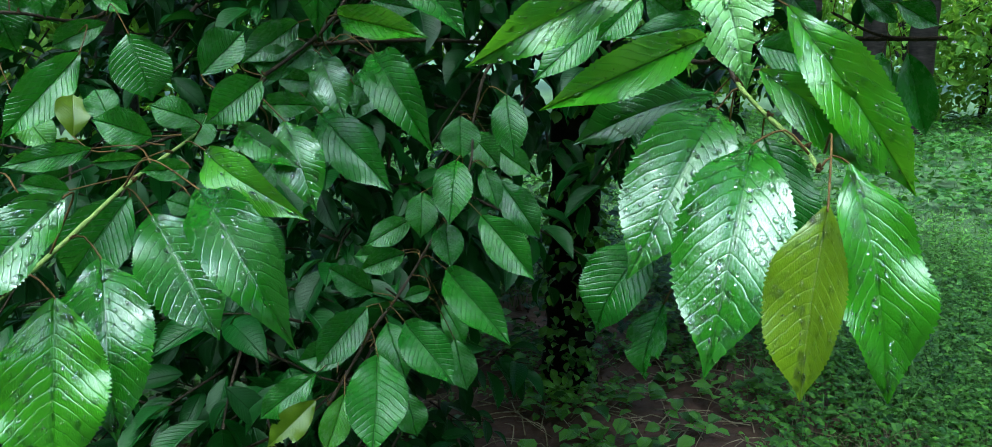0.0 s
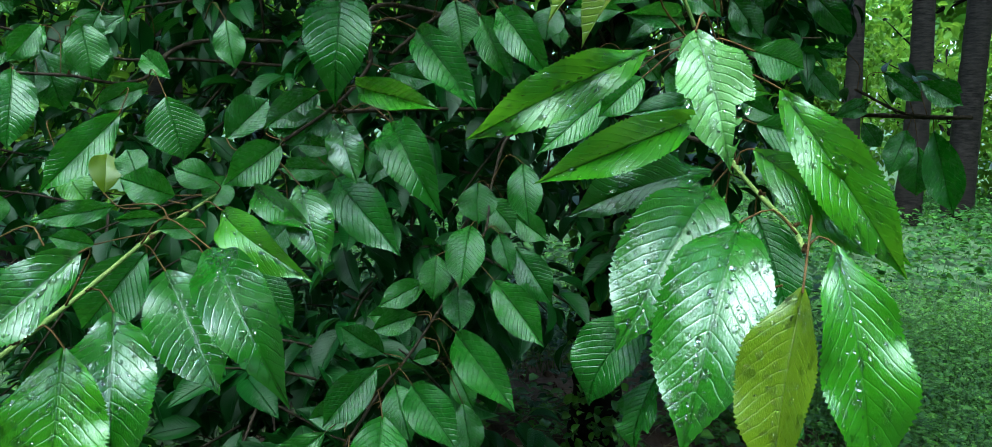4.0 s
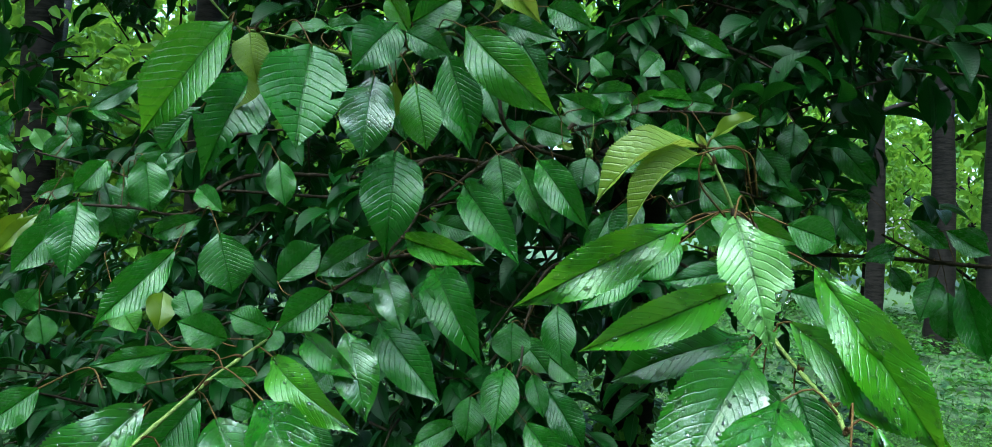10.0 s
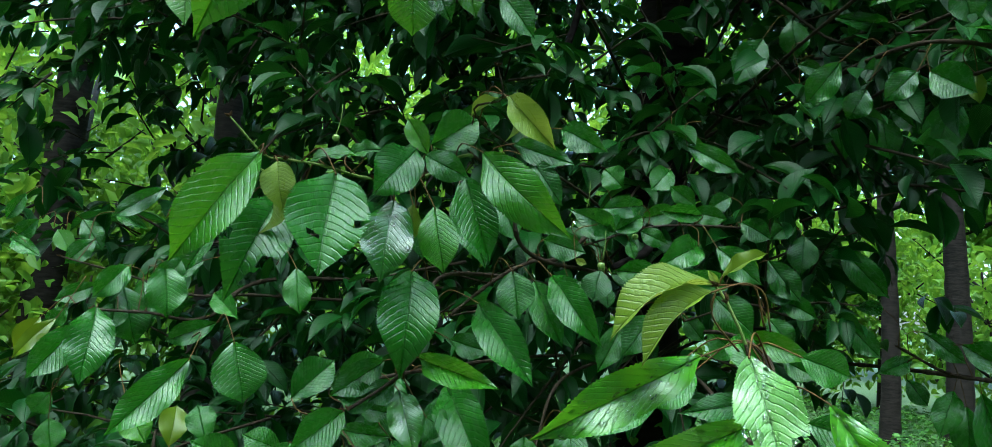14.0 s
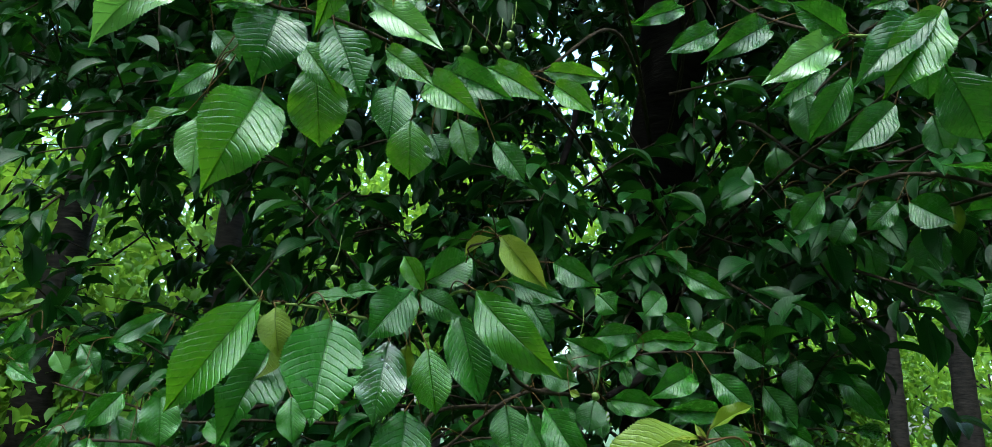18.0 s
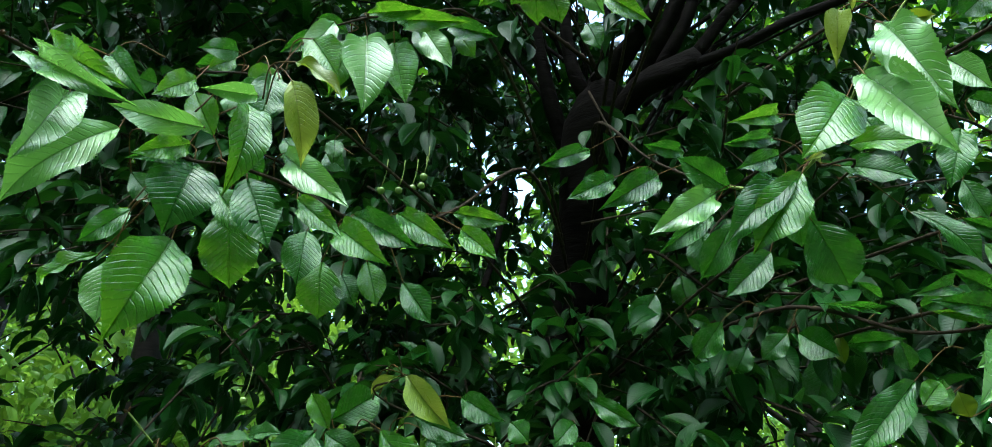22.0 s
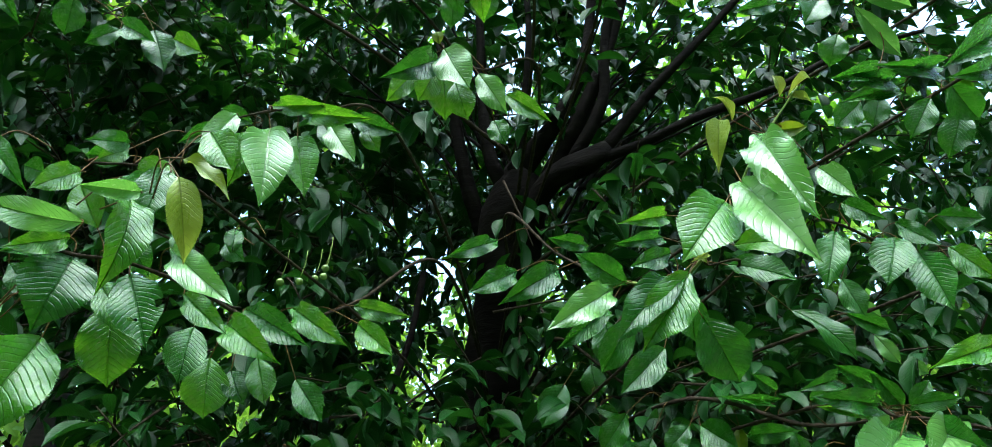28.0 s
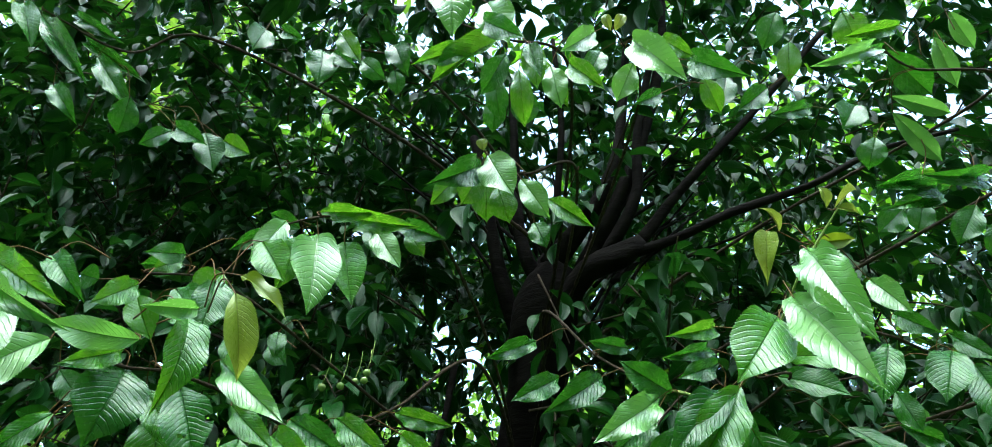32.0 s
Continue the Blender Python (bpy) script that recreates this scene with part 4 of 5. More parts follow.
spray("low_middle_shoot")
node((-0.173, 0.664, 0.885), 0.0020)
node((-0.132, 0.704, 0.953), 0.0020)
node((-0.114, 0.72, 0.975), 0.0020)
node((-0.084, 0.764, 1.021), 0.0018)
node((-0.041, 0.837, 1.1), 0.0016)
node((-0.038, 0.903, 1.161), 0.0020)
node((-0.012, 1.002, 1.228), 0.0030)
leaf((-0.114, 0.642, 0.951), (-0.106, 0.569, 0.885), 0.056, -8, "m")
leaf((-0.095, 0.689, 0.967), (-0.039, 0.636, 0.922), 0.045, 38, "m")
leaf((-0.119, 0.715, 0.956), (-0.094, 0.679, 0.907), 0.040, 22, "m")
leaf((-0.143, 0.727, 0.969), (-0.189, 0.68, 0.918), 0.042, -55, "m")
leaf((-0.058, 0.742, 1.008), (0.014, 0.673, 0.949), 0.044, 44, "m")
leaf((-0.141, 0.75, 0.978), (-0.185, 0.732, 1.012), 0.033, -80, "m")
leaf((-0.108, 0.772, 1.017), (-0.154, 0.743, 1.005), 0.029, -69, "m")
leaf((-0.049, 0.789, 1.12), (-0.053, 0.737, 1.057), 0.043, -12, "m")
leaf((-0.103, 0.79, 1.051), (-0.149, 0.755, 1.03), 0.030, -68, "m")
leaf((-0.09, 0.798, 1.082), (-0.09, 0.773, 1.034), 0.036, -10, "m")
leaf((-0.061, 0.773, 1.052), (-0.053, 0.744, 1.009), 0.035, 7, "m")
leaf((-0.025, 0.816, 1.051), (0.038, 0.764, 0.989), 0.045, 51, "m")
leaf((-0.006, 0.866, 1.083), (0.043, 0.838, 1.018), 0.043, 58, "m")
leaf((-0.054, 0.881, 1.16), (-0.052, 0.869, 1.109), 0.048, 2, "m")
leaf((0.003, 0.87, 1.186), (0.013, 0.84, 1.114), 0.042, 18, "m")
leaf((-0.18, 0.647, 0.899), (-0.222, 0.617, 0.863), 0.031, -60, "y2")
leaf((-0.146, 0.632, 0.914), (-0.161, 0.608, 0.864), 0.029, -43, "l")
leaf((-0.216, 0.762, 0.874), (-0.276, 0.733, 0.83), 0.038, -66, "m")
leaf((-0.075, 0.736, 0.986), (-0.102, 0.721, 0.981), 0.018, -68, "m")
leaf((-0.023, 0.848, 1.102), (-0.005, 0.819, 1.057), 0.027, 30, "m")
leaf((-0.053, 0.762, 0.919), (-0.038, 0.745, 0.864), 0.037, 31, "m")
leaf((-0.135, 0.799, 1.009), (-0.169, 0.783, 1.01), 0.025, -74, "m")
leaf((-0.069, 0.789, 0.951), (-0.042, 0.771, 0.908), 0.029, 45, "m")
leaf((-0.177, 0.79, 0.894), (-0.24, 0.771, 0.885), 0.037, -68, "m")
leaf((-0.109, 0.745, 0.861), (-0.094, 0.73, 0.814), 0.036, 31, "m")
leaf((-0.048, 0.917, 1.136), (-0.007, 0.898, 1.094), 0.040, 64, "m")
leaf((-0.013, 0.934, 1.113), (0.032, 0.919, 1.082), 0.037, 72, "m")

spray("left_far_spray")
node((-0.459, 1.041, 1.348), 0.0040)
node((-0.528, 0.929, 1.283), 0.0030)
node((-0.585, 0.87, 1.287), 0.0025)
node((-0.633, 0.823, 1.288), 0.0020)
leaf((-0.618, 0.815, 1.292), (-0.597, 0.77, 1.196), 0.057, -15, "m")
leaf((-0.637, 0.812, 1.269), (-0.666, 0.762, 1.2), 0.044, -73, "m")
leaf((-0.439, 0.748, 1.24), (-0.486, 0.676, 1.159), 0.044, -71, "m")
leaf((-0.409, 0.793, 1.26), (-0.391, 0.794, 1.186), 0.063, 64, "m")
leaf((-0.555, 0.856, 1.355), (-0.539, 0.85, 1.282), 0.050, 35, "m")
leaf((-0.617, 0.867, 1.35), (-0.642, 0.837, 1.304), 0.032, -81, "m")
leaf((-0.512, 0.882, 1.363), (-0.547, 0.867, 1.329), 0.024, -68, "m")
leaf((-0.376, 0.882, 1.358), (-0.363, 0.876, 1.296), 0.038, 45, "m")
leaf((-0.628, 0.864, 1.303), (-0.625, 0.856, 1.26), 0.034, -18, "m")
leaf((-0.728, 0.849, 1.273), (-0.744, 0.826, 1.23), 0.030, -77, "y")
leaf((-0.52, 0.931, 1.319), (-0.469, 0.91, 1.285), 0.032, 57, "m")
leaf((-0.736, 0.896, 1.166), (-0.761, 0.891, 1.138), 0.036, -110, "m")
leaf((-0.734, 0.895, 1.13), (-0.723, 0.895, 1.086), 0.040, 51, "m")
leaf((-0.531, 0.773, 1.178), (-0.5, 0.772, 1.134), 0.038, 55, "l")

spray("right_far_spray")
node((0.655, 1.197, 1.248), 0.0040)
node((0.591, 1.239, 1.253), 0.0030)
node((0.527, 1.281, 1.291), 0.0025)
leaf((0.594, 1.238, 1.227), (0.561, 1.21, 1.154), 0.043, -30, "m")
leaf((0.638, 1.245, 1.226), (0.669, 1.22, 1.094), 0.057, 75, "m")
leaf((0.417, 1.22, 1.451), (0.485, 1.196, 1.368), 0.045, 93, "m")
leaf((0.431, 1.238, 1.329), (0.48, 1.222, 1.272), 0.039, 90, "m")
leaf((0.586, 1.189, 1.302), (0.641, 1.166, 1.266), 0.035, 92, "m")
leaf((0.548, 1.234, 1.318), (0.602, 1.21, 1.272), 0.032, 90, "m")
leaf((0.503, 1.28, 1.354), (0.444, 1.251, 1.356), 0.025, -96, "m")
leaf((0.549, 1.284, 1.271), (0.484, 1.251, 1.247), 0.032, -72, "m")
leaf((0.637, 1.294, 1.199), (0.641, 1.292, 1.114), 0.053, 88, "m")
leaf((0.54, 1.282, 1.238), (0.57, 1.275, 1.197), 0.032, 95, "m")
leaf((0.629, 1.246, 1.306), (0.669, 1.231, 1.287), 0.026, 93, "m")
leaf((0.419, 1.264, 1.682), (0.436, 1.259, 1.602), 0.049, 92, "m")
leaf((0.566, 1.076, 1.721), (0.487, 1.022, 1.68), 0.046, -84, "m")
leaf((0.539, 1.081, 1.665), (0.508, 1.093, 1.57), 0.056, -94, "m")
leaf((0.315, 0.914, 1.811), (0.324, 0.929, 1.736), 0.051, 163, "m")
leaf((0.492, 0.948, 1.786), (0.51, 0.962, 1.728), 0.043, 152, "m")

spray("mid_right_shoot")
node((0.012, 0.884, 1.405), 0.0015)
node((0.085, 0.943, 1.436), 0.0018)
node((0.137, 0.97, 1.446), 0.0020)
node((0.211, 1.013, 1.451), 0.0024)
node((0.322, 1.133, 1.46), 0.0030)
leaf((0.086, 0.937, 1.467), (0.032, 0.896, 1.455), 0.030, -91, "m")
leaf((0.05, 0.907, 1.428), (-0.006, 0.87, 1.448), 0.034, -106, "m3")
leaf((0.085, 0.94, 1.452), (0.048, 0.912, 1.426), 0.029, -75, "m")
leaf((0.165, 0.952, 1.458), (0.106, 0.92, 1.458), 0.025, -98, "m")
leaf((0.084, 0.943, 1.433), (0.12, 0.927, 1.414), 0.025, 85, "m")
leaf((0.162, 0.959, 1.418), (0.105, 0.909, 1.381), 0.042, -70, "m")
leaf((0.053, 0.917, 1.376), (0.117, 0.888, 1.369), 0.034, 90, "m")
leaf((0.198, 0.954, 1.367), (0.119, 0.903, 1.367), 0.031, -92, "m")
leaf((0.033, 0.893, 1.374), (0.026, 0.884, 1.332), 0.039, -38, "m")
leaf((0.226, 1.014, 1.459), (0.264, 0.995, 1.433), 0.034, 86, "m")
leaf((0.274, 1.056, 1.441), (0.308, 1.056, 1.471), 0.031, 86, "m")
leaf((0.328, 1.084, 1.45), (0.32, 1.072, 1.392), 0.043, -20, "m")
leaf((0.187, 0.963, 1.417), (0.241, 0.939, 1.367), 0.039, 82, "m")
leaf((0.158, 0.969, 1.473), (0.122, 0.958, 1.498), 0.028, -109, "m")
leaf((0.041, 0.909, 1.355), (0.044, 0.903, 1.325), 0.021, 29, "m")
leaf((0.068, 0.922, 1.418), (0.077, 0.921, 1.392), 0.017, 83, "m")
leaf((0.214, 1.036, 1.498), (0.177, 1.022, 1.476), 0.028, -84, "m")
leaf((0.146, 0.975, 1.426), (0.17, 0.962, 1.4), 0.022, 76, "m")

spray("mid_right_low")
node((0.364, 1.167, 1.312), 0.0030)
node((0.281, 1.076, 1.337), 0.0024)
node((0.227, 1.015, 1.342), 0.0020)
node((0.145, 0.954, 1.315), 0.0018)
leaf((0.273, 1.062, 1.41), (0.316, 1.05, 1.351), 0.042, 88, "m")
leaf((0.271, 1.07, 1.362), (0.312, 1.049, 1.357), 0.027, 89, "m")
leaf((0.292, 1.075, 1.356), (0.339, 1.049, 1.328), 0.033, 83, "m")
leaf((0.187, 0.975, 1.35), (0.234, 0.952, 1.302), 0.052, 78, "m")
leaf((0.217, 0.973, 1.275), (0.175, 0.951, 1.306), 0.047, -109, "m")
leaf((0.23, 0.992, 1.297), (0.307, 0.948, 1.275), 0.037, 83, "l")
leaf((0.27, 1.046, 1.325), (0.304, 1.037, 1.285), 0.037, 87, "m")
leaf((0.106, 0.967, 1.321), (0.066, 0.951, 1.264), 0.044, -70, "m")
leaf((0.145, 0.973, 1.324), (0.173, 0.971, 1.289), 0.027, 90, "m")
leaf((0.067, 0.983, 1.31), (0.033, 0.965, 1.24), 0.036, -63, "m")
leaf((0.294, 1.06, 1.267), (0.338, 1.036, 1.246), 0.035, 80, "m")
leaf((0.175, 1.008, 1.385), (0.131, 0.986, 1.347), 0.032, -71, "m")

spray("dark_right_shoot")
node((0.272, 1.202, 1.882), 0.0040)
node((0.384, 1.157, 1.783), 0.0030)
node((0.462, 1.105, 1.747), 0.0025)
node((0.538, 1.069, 1.729), 0.0020)
leaf((0.467, 1.173, 1.661), (0.483, 1.182, 1.59), 0.047, 138, "m")
leaf((0.272, 1.12, 1.77), (0.23, 1.119, 1.693), 0.053, -90, "m")
leaf((0.151, 1.032, 1.572), (0.225, 1.005, 1.528), 0.033, 94, "m")
leaf((0.133, 1.075, 1.601), (0.183, 1.058, 1.571), 0.027, 94, "m")
leaf((0.474, 1.149, 1.8), (0.369, 1.103, 1.799), 0.028, -115, "m")
leaf((0.334, 1.144, 1.698), (0.365, 1.129, 1.644), 0.024, 88, "m")
leaf((0.48, 1.173, 1.671), (0.522, 1.156, 1.627), 0.026, 98, "m")
leaf((0.329, 1.136, 1.733), (0.366, 1.124, 1.718), 0.022, 105, "m")
leaf((0.328, 1.171, 1.822), (0.34, 1.185, 1.76), 0.047, 153, "m")
leaf((0.44, 1.15, 1.758), (0.445, 1.148, 1.72), 0.018, 88, "y")
leaf((0.51, 1.153, 1.812), (0.511, 1.136, 1.774), 0.031, 34, "m")

spray("left_dark_shoot")
node((-0.484, 1.073, 1.319), 0.0030)
node((-0.569, 0.956, 1.314), 0.0024)
node((-0.636, 0.9, 1.337), 0.0020)
node((-0.728, 0.87, 1.359), 0.0016)
leaf((-0.592, 0.895, 1.35), (-0.563, 0.91, 1.275), 0.056, 85, "m")
leaf((-0.632, 0.883, 1.321), (-0.611, 0.893, 1.24), 0.055, 82, "m")
leaf((-0.618, 0.904, 1.331), (-0.591, 0.888, 1.259), 0.038, 27, "m")
leaf((-0.695, 0.839, 1.273), (-0.731, 0.811, 1.218), 0.023, -79, "y")
leaf((-0.628, 0.888, 1.352), (-0.653, 0.848, 1.302), 0.037, -74, "m")
leaf((-0.681, 0.895, 1.322), (-0.714, 0.852, 1.296), 0.027, -83, "m")
leaf((-0.713, 0.919, 1.388), (-0.737, 0.893, 1.349), 0.030, -85, "m")
leaf((-0.607, 0.922, 1.47), (-0.666, 0.885, 1.419), 0.028, -96, "m")
leaf((-0.68, 0.916, 1.431), (-0.618, 0.906, 1.405), 0.022, 73, "m")
leaf((-0.836, 0.898, 1.384), (-0.771, 0.888, 1.357), 0.024, 66, "m")
leaf((-0.507, 0.922, 1.277), (-0.567, 0.892, 1.247), 0.032, -88, "m")
leaf((-0.536, 0.87, 1.367), (-0.564, 0.868, 1.325), 0.037, -115, "m")
leaf((-0.851, 0.934, 1.456), (-0.871, 0.924, 1.413), 0.022, -106, "m")
leaf((-0.893, 1.096, 1.377), (-0.916, 1.085, 1.416), 0.033, -80, "p")
leaf((-0.833, 0.944, 1.418), (-0.867, 0.94, 1.387), 0.029, -116, "m")
leaf((-0.765, 0.955, 1.421), (-0.731, 0.964, 1.374), 0.033, 73, "m")
leaf((-0.754, 0.93, 1.287), (-0.779, 0.927, 1.258), 0.028, -115, "m")

spray("low_right_tier")
node((0.653, 0.706, 1.607), 0.0030)
node((0.607, 0.692, 1.61), 0.0026)
node((0.56, 0.835, 1.635), 0.0030)
node((0.441, 0.986, 1.708), 0.0040)
leaf((0.554, 0.791, 1.656), (0.58, 0.751, 1.665), 0.024, 113, "m")
leaf((0.621, 0.746, 1.637), (0.507, 0.675, 1.617), 0.028, -103, "l")
leaf((0.62, 0.736, 1.658), (0.541, 0.686, 1.671), 0.027, -129, "m")
leaf((0.632, 0.724, 1.636), (0.584, 0.689, 1.662), 0.022, -146, "m")
leaf((0.454, 0.954, 1.661), (0.494, 0.915, 1.62), 0.048, 85, "m")
leaf((0.524, 0.962, 1.649), (0.578, 0.894, 1.641), 0.029, 101, "m")
leaf((0.438, 0.953, 1.661), (0.401, 0.966, 1.623), 0.036, -101, "m")
leaf((0.548, 0.883, 1.695), (0.505, 0.852, 1.709), 0.021, -133, "m")
leaf((0.549, 0.89, 1.682), (0.443, 0.799, 1.661), 0.015, -105, "m")
leaf((0.625, 0.788, 1.776), (0.685, 0.794, 1.754), 0.024, 123, "m")
leaf((0.825, 1.09, 1.857), (0.857, 1.085, 1.802), 0.029, 117, "p")
leaf((0.881, 1.111, 1.819), (0.912, 1.102, 1.791), 0.026, 112, "p")
leaf((0.791, 1.061, 1.91), (0.826, 1.053, 1.876), 0.024, 115, "p")
leaf((0.564, 0.618, 1.577), (0.482, 0.567, 1.532), 0.039, -68, "p")
leaf((0.582, 0.64, 1.58), (0.578, 0.636, 1.544), 0.030, -11, "l")
leaf((0.609, 0.595, 1.58), (0.537, 0.55, 1.52), 0.038, -50, "p")
leaf((0.574, 0.91, 1.644), (0.591, 0.926, 1.604), 0.030, 158, "m")
leaf((0.512, 0.955, 1.662), (0.514, 0.955, 1.617), 0.022, 125, "y")
leaf((0.353, 0.993, 1.688), (0.314, 1.019, 1.634), 0.043, -116, "m")
leaf((0.393, 1.012, 1.654), (0.373, 1.027, 1.613), 0.039, -117, "m")

spray("upper_left_inner")
node((-0.136, 0.59, 1.787), 0.0020)
node((-0.191, 0.475, 1.789), 0.0016)
node((-0.247, 0.444, 1.78), 0.0014)
leaf((-0.166, 0.422, 1.761), (-0.164, 0.414, 1.703), 0.032, -14, "m")
leaf((-0.227, 0.475, 1.808), (-0.262, 0.458, 1.798), 0.024, -120, "m")
leaf((-0.253, 0.46, 1.705), (-0.277, 0.408, 1.667), 0.017, -94, "m")
leaf((-0.324, 0.502, 1.661), (-0.357, 0.489, 1.626), 0.016, -111, "l")
leaf((-0.323, 0.498, 1.802), (-0.338, 0.487, 1.803), 0.027, -118, "m")
leaf((-0.355, 0.54, 1.718), (-0.328, 0.555, 1.689), 0.029, 104, "m")
leaf((-0.227, 0.512, 1.736), (-0.205, 0.527, 1.7), 0.029, 111, "m")
leaf((-0.181, 0.51, 1.743), (-0.155, 0.511, 1.708), 0.022, 89, "m")
leaf((-0.197, 0.685, 1.818), (-0.165, 0.676, 1.787), 0.027, 87, "m")
leaf((-0.185, 0.677, 1.833), (-0.182, 0.673, 1.795), 0.023, 18, "m")
leaf((-0.32, 0.343, 1.733), (-0.215, 0.304, 1.669), 0.029, 88, "l")
leaf((-0.319, 0.411, 1.777), (-0.273, 0.405, 1.73), 0.025, 79, "m")
leaf((-0.166, 0.442, 1.77), (-0.174, 0.428, 1.712), 0.036, -62, "m")
leaf((-0.227, 0.407, 1.747), (-0.242, 0.371, 1.707), 0.024, -84, "l")
leaf((-0.212, 0.444, 1.802), (-0.231, 0.404, 1.779), 0.021, -106, "m")

spray("roof_right_shoot")
node((0.812, 0.631, 2.231), 0.0030)
node((0.655, 0.553, 2.198), 0.0020)
node((0.591, 0.51, 2.188), 0.0016)
leaf((0.57, 0.488, 2.166), (0.45, 0.439, 2.075), 0.022, -117, "p")
leaf((0.593, 0.512, 2.185), (0.525, 0.483, 2.136), 0.020, -118, "m")
leaf((0.615, 0.64, 2.21), (0.582, 0.638, 2.159), 0.048, -87, "m")
leaf((0.551, 0.657, 2.364), (0.55, 0.689, 2.305), 0.037, -159, "l")
leaf((0.64, 0.596, 2.186), (0.724, 0.604, 2.163), 0.025, 142, "p")
leaf((0.644, 0.609, 2.167), (0.713, 0.642, 2.105), 0.029, 156, "p")
leaf((0.631, 0.582, 2.027), (0.545, 0.546, 1.983), 0.025, -114, "m")
leaf((0.688, 0.566, 2.018), (0.591, 0.511, 1.975), 0.028, -125, "m")
leaf((0.592, 0.563, 2.325), (0.617, 0.587, 2.282), 0.049, 172, "l")
leaf((0.73, 0.584, 2.298), (0.762, 0.621, 2.23), 0.030, 179, "p")
leaf((0.66, 0.595, 2.279), (0.729, 0.632, 2.226), 0.049, 161, "m")
leaf((0.45, 0.688, 2.314), (0.433, 0.699, 2.249), 0.039, -117, "m")
leaf((0.517, 0.698, 2.301), (0.462, 0.699, 2.25), 0.037, -114, "m")
leaf((0.591, 0.715, 2.278), (0.508, 0.695, 2.236), 0.028, -122, "m")
leaf((0.511, 0.596, 2.363), (0.491, 0.63, 2.312), 0.041, -142, "m")
leaf((0.325, 0.63, 2.217), (0.277, 0.606, 2.17), 0.026, -111, "m")
leaf((0.752, 0.563, 2.331), (0.788, 0.59, 2.28), 0.028, 172, "p")
leaf((0.652, 0.54, 2.272), (0.556, 0.526, 2.227), 0.023, -129, "l")
leaf((0.669, 0.705, 2.205), (0.66, 0.733, 2.163), 0.043, -141, "m")

spray("roof_left_shoot")
node((-0.512, 0.857, 2.57), 0.0040)
node((-0.626, 0.802, 2.469), 0.0030)
node((-0.667, 0.624, 2.374), 0.0020)
leaf((-0.53, 0.454, 2.183), (-0.492, 0.458, 2.104), 0.030, 75, "m")
leaf((-0.856, 0.895, 2.683), (-0.713, 0.893, 2.591), 0.032, 117, "m")
leaf((-0.827, 0.924, 2.64), (-0.655, 0.929, 2.51), 0.032, 111, "m")
leaf((-0.688, 0.807, 2.459), (-0.588, 0.817, 2.334), 0.042, 96, "m")
leaf((-0.667, 0.629, 2.366), (-0.553, 0.648, 2.228), 0.036, 97, "m")
leaf((-0.708, 0.765, 2.342), (-0.65, 0.777, 2.27), 0.035, 96, "m")
leaf((-0.449, 0.735, 2.215), (-0.482, 0.712, 2.166), 0.030, -113, "m")
leaf((-0.42, 0.694, 2.188), (-0.355, 0.68, 2.14), 0.035, 107, "m")
leaf((-0.374, 0.699, 2.181), (-0.346, 0.707, 2.108), 0.046, 95, "m")
leaf((-0.346, 0.706, 2.172), (-0.293, 0.698, 2.139), 0.037, 113, "l")
leaf((-0.3, 0.643, 2.358), (-0.307, 0.63, 2.294), 0.044, -70, "m")
leaf((-0.273, 0.644, 2.357), (-0.226, 0.625, 2.312), 0.024, 113, "m")
leaf((-0.572, 0.776, 2.329), (-0.592, 0.813, 2.273), 0.049, 175, "m")

spray("roof_mid_shoot")
node((-0.068, 0.787, 2.42), 0.0030)
node((-0.135, 0.677, 2.347), 0.0022)
node((-0.203, 0.662, 2.331), 0.0016)
leaf((-0.207, 0.662, 2.331), (-0.202, 0.661, 2.252), 0.052, 55, "m")
leaf((-0.19, 0.664, 2.33), (-0.141, 0.651, 2.279), 0.028, 112, "m")
leaf((-0.168, 0.611, 2.319), (-0.129, 0.621, 2.261), 0.033, 119, "l")
leaf((-0.143, 0.671, 2.32), (-0.097, 0.67, 2.272), 0.032, 117, "m")
leaf((-0.099, 0.692, 2.38), (-0.071, 0.695, 2.315), 0.042, 107, "m")
leaf((0.068, 0.475, 2.224), (0.099, 0.471, 2.141), 0.051, 105, "p")
leaf((0.125, 0.519, 2.196), (0.141, 0.517, 2.129), 0.025, 97, "m")
leaf((-0.106, 0.751, 2.381), (-0.098, 0.773, 2.342), 0.031, 157, "m")
leaf((0.078, 0.631, 2.207), (0.075, 0.662, 2.16), 0.034, -177, "m")
leaf((0.125, 0.64, 2.231), (0.122, 0.672, 2.183), 0.042, -175, "m")
leaf((0.161, 0.598, 2.222), (0.184, 0.608, 2.163), 0.024, 132, "l")

spray("bract_shoot")
node((0.413, 0.63, 1.753), 0.0020)
node((0.377, 0.587, 1.75), 0.0016)
node((0.367, 0.566, 1.748), 0.0012)
leaf((0.368, 0.554, 1.748), (0.35, 0.548, 1.736), 0.008, -95, "yc")
leaf((0.362, 0.555, 1.747), (0.366, 0.555, 1.737), 0.006, 119, "yc")
leaf((0.58, 0.655, 1.593), (0.556, 0.643, 1.594), 0.008, -114, "yc")
leaf((0.005, 0.815, 1.381), (0.018, 0.814, 1.376), 0.009, 90, "yc")

finish_spray()

# ---- unripe cherries on thin stalks ----
def cherry(x, y, z, r):
    q = np.array((x, y, z))
    v, f = tube([q + (0.004, 0.004, 0.045), q + (0.004, 0.002, 0.025), q + (0, 0, r * 0.8)], [0.0007, 0.0006, 0.0008], 5, 0.01)
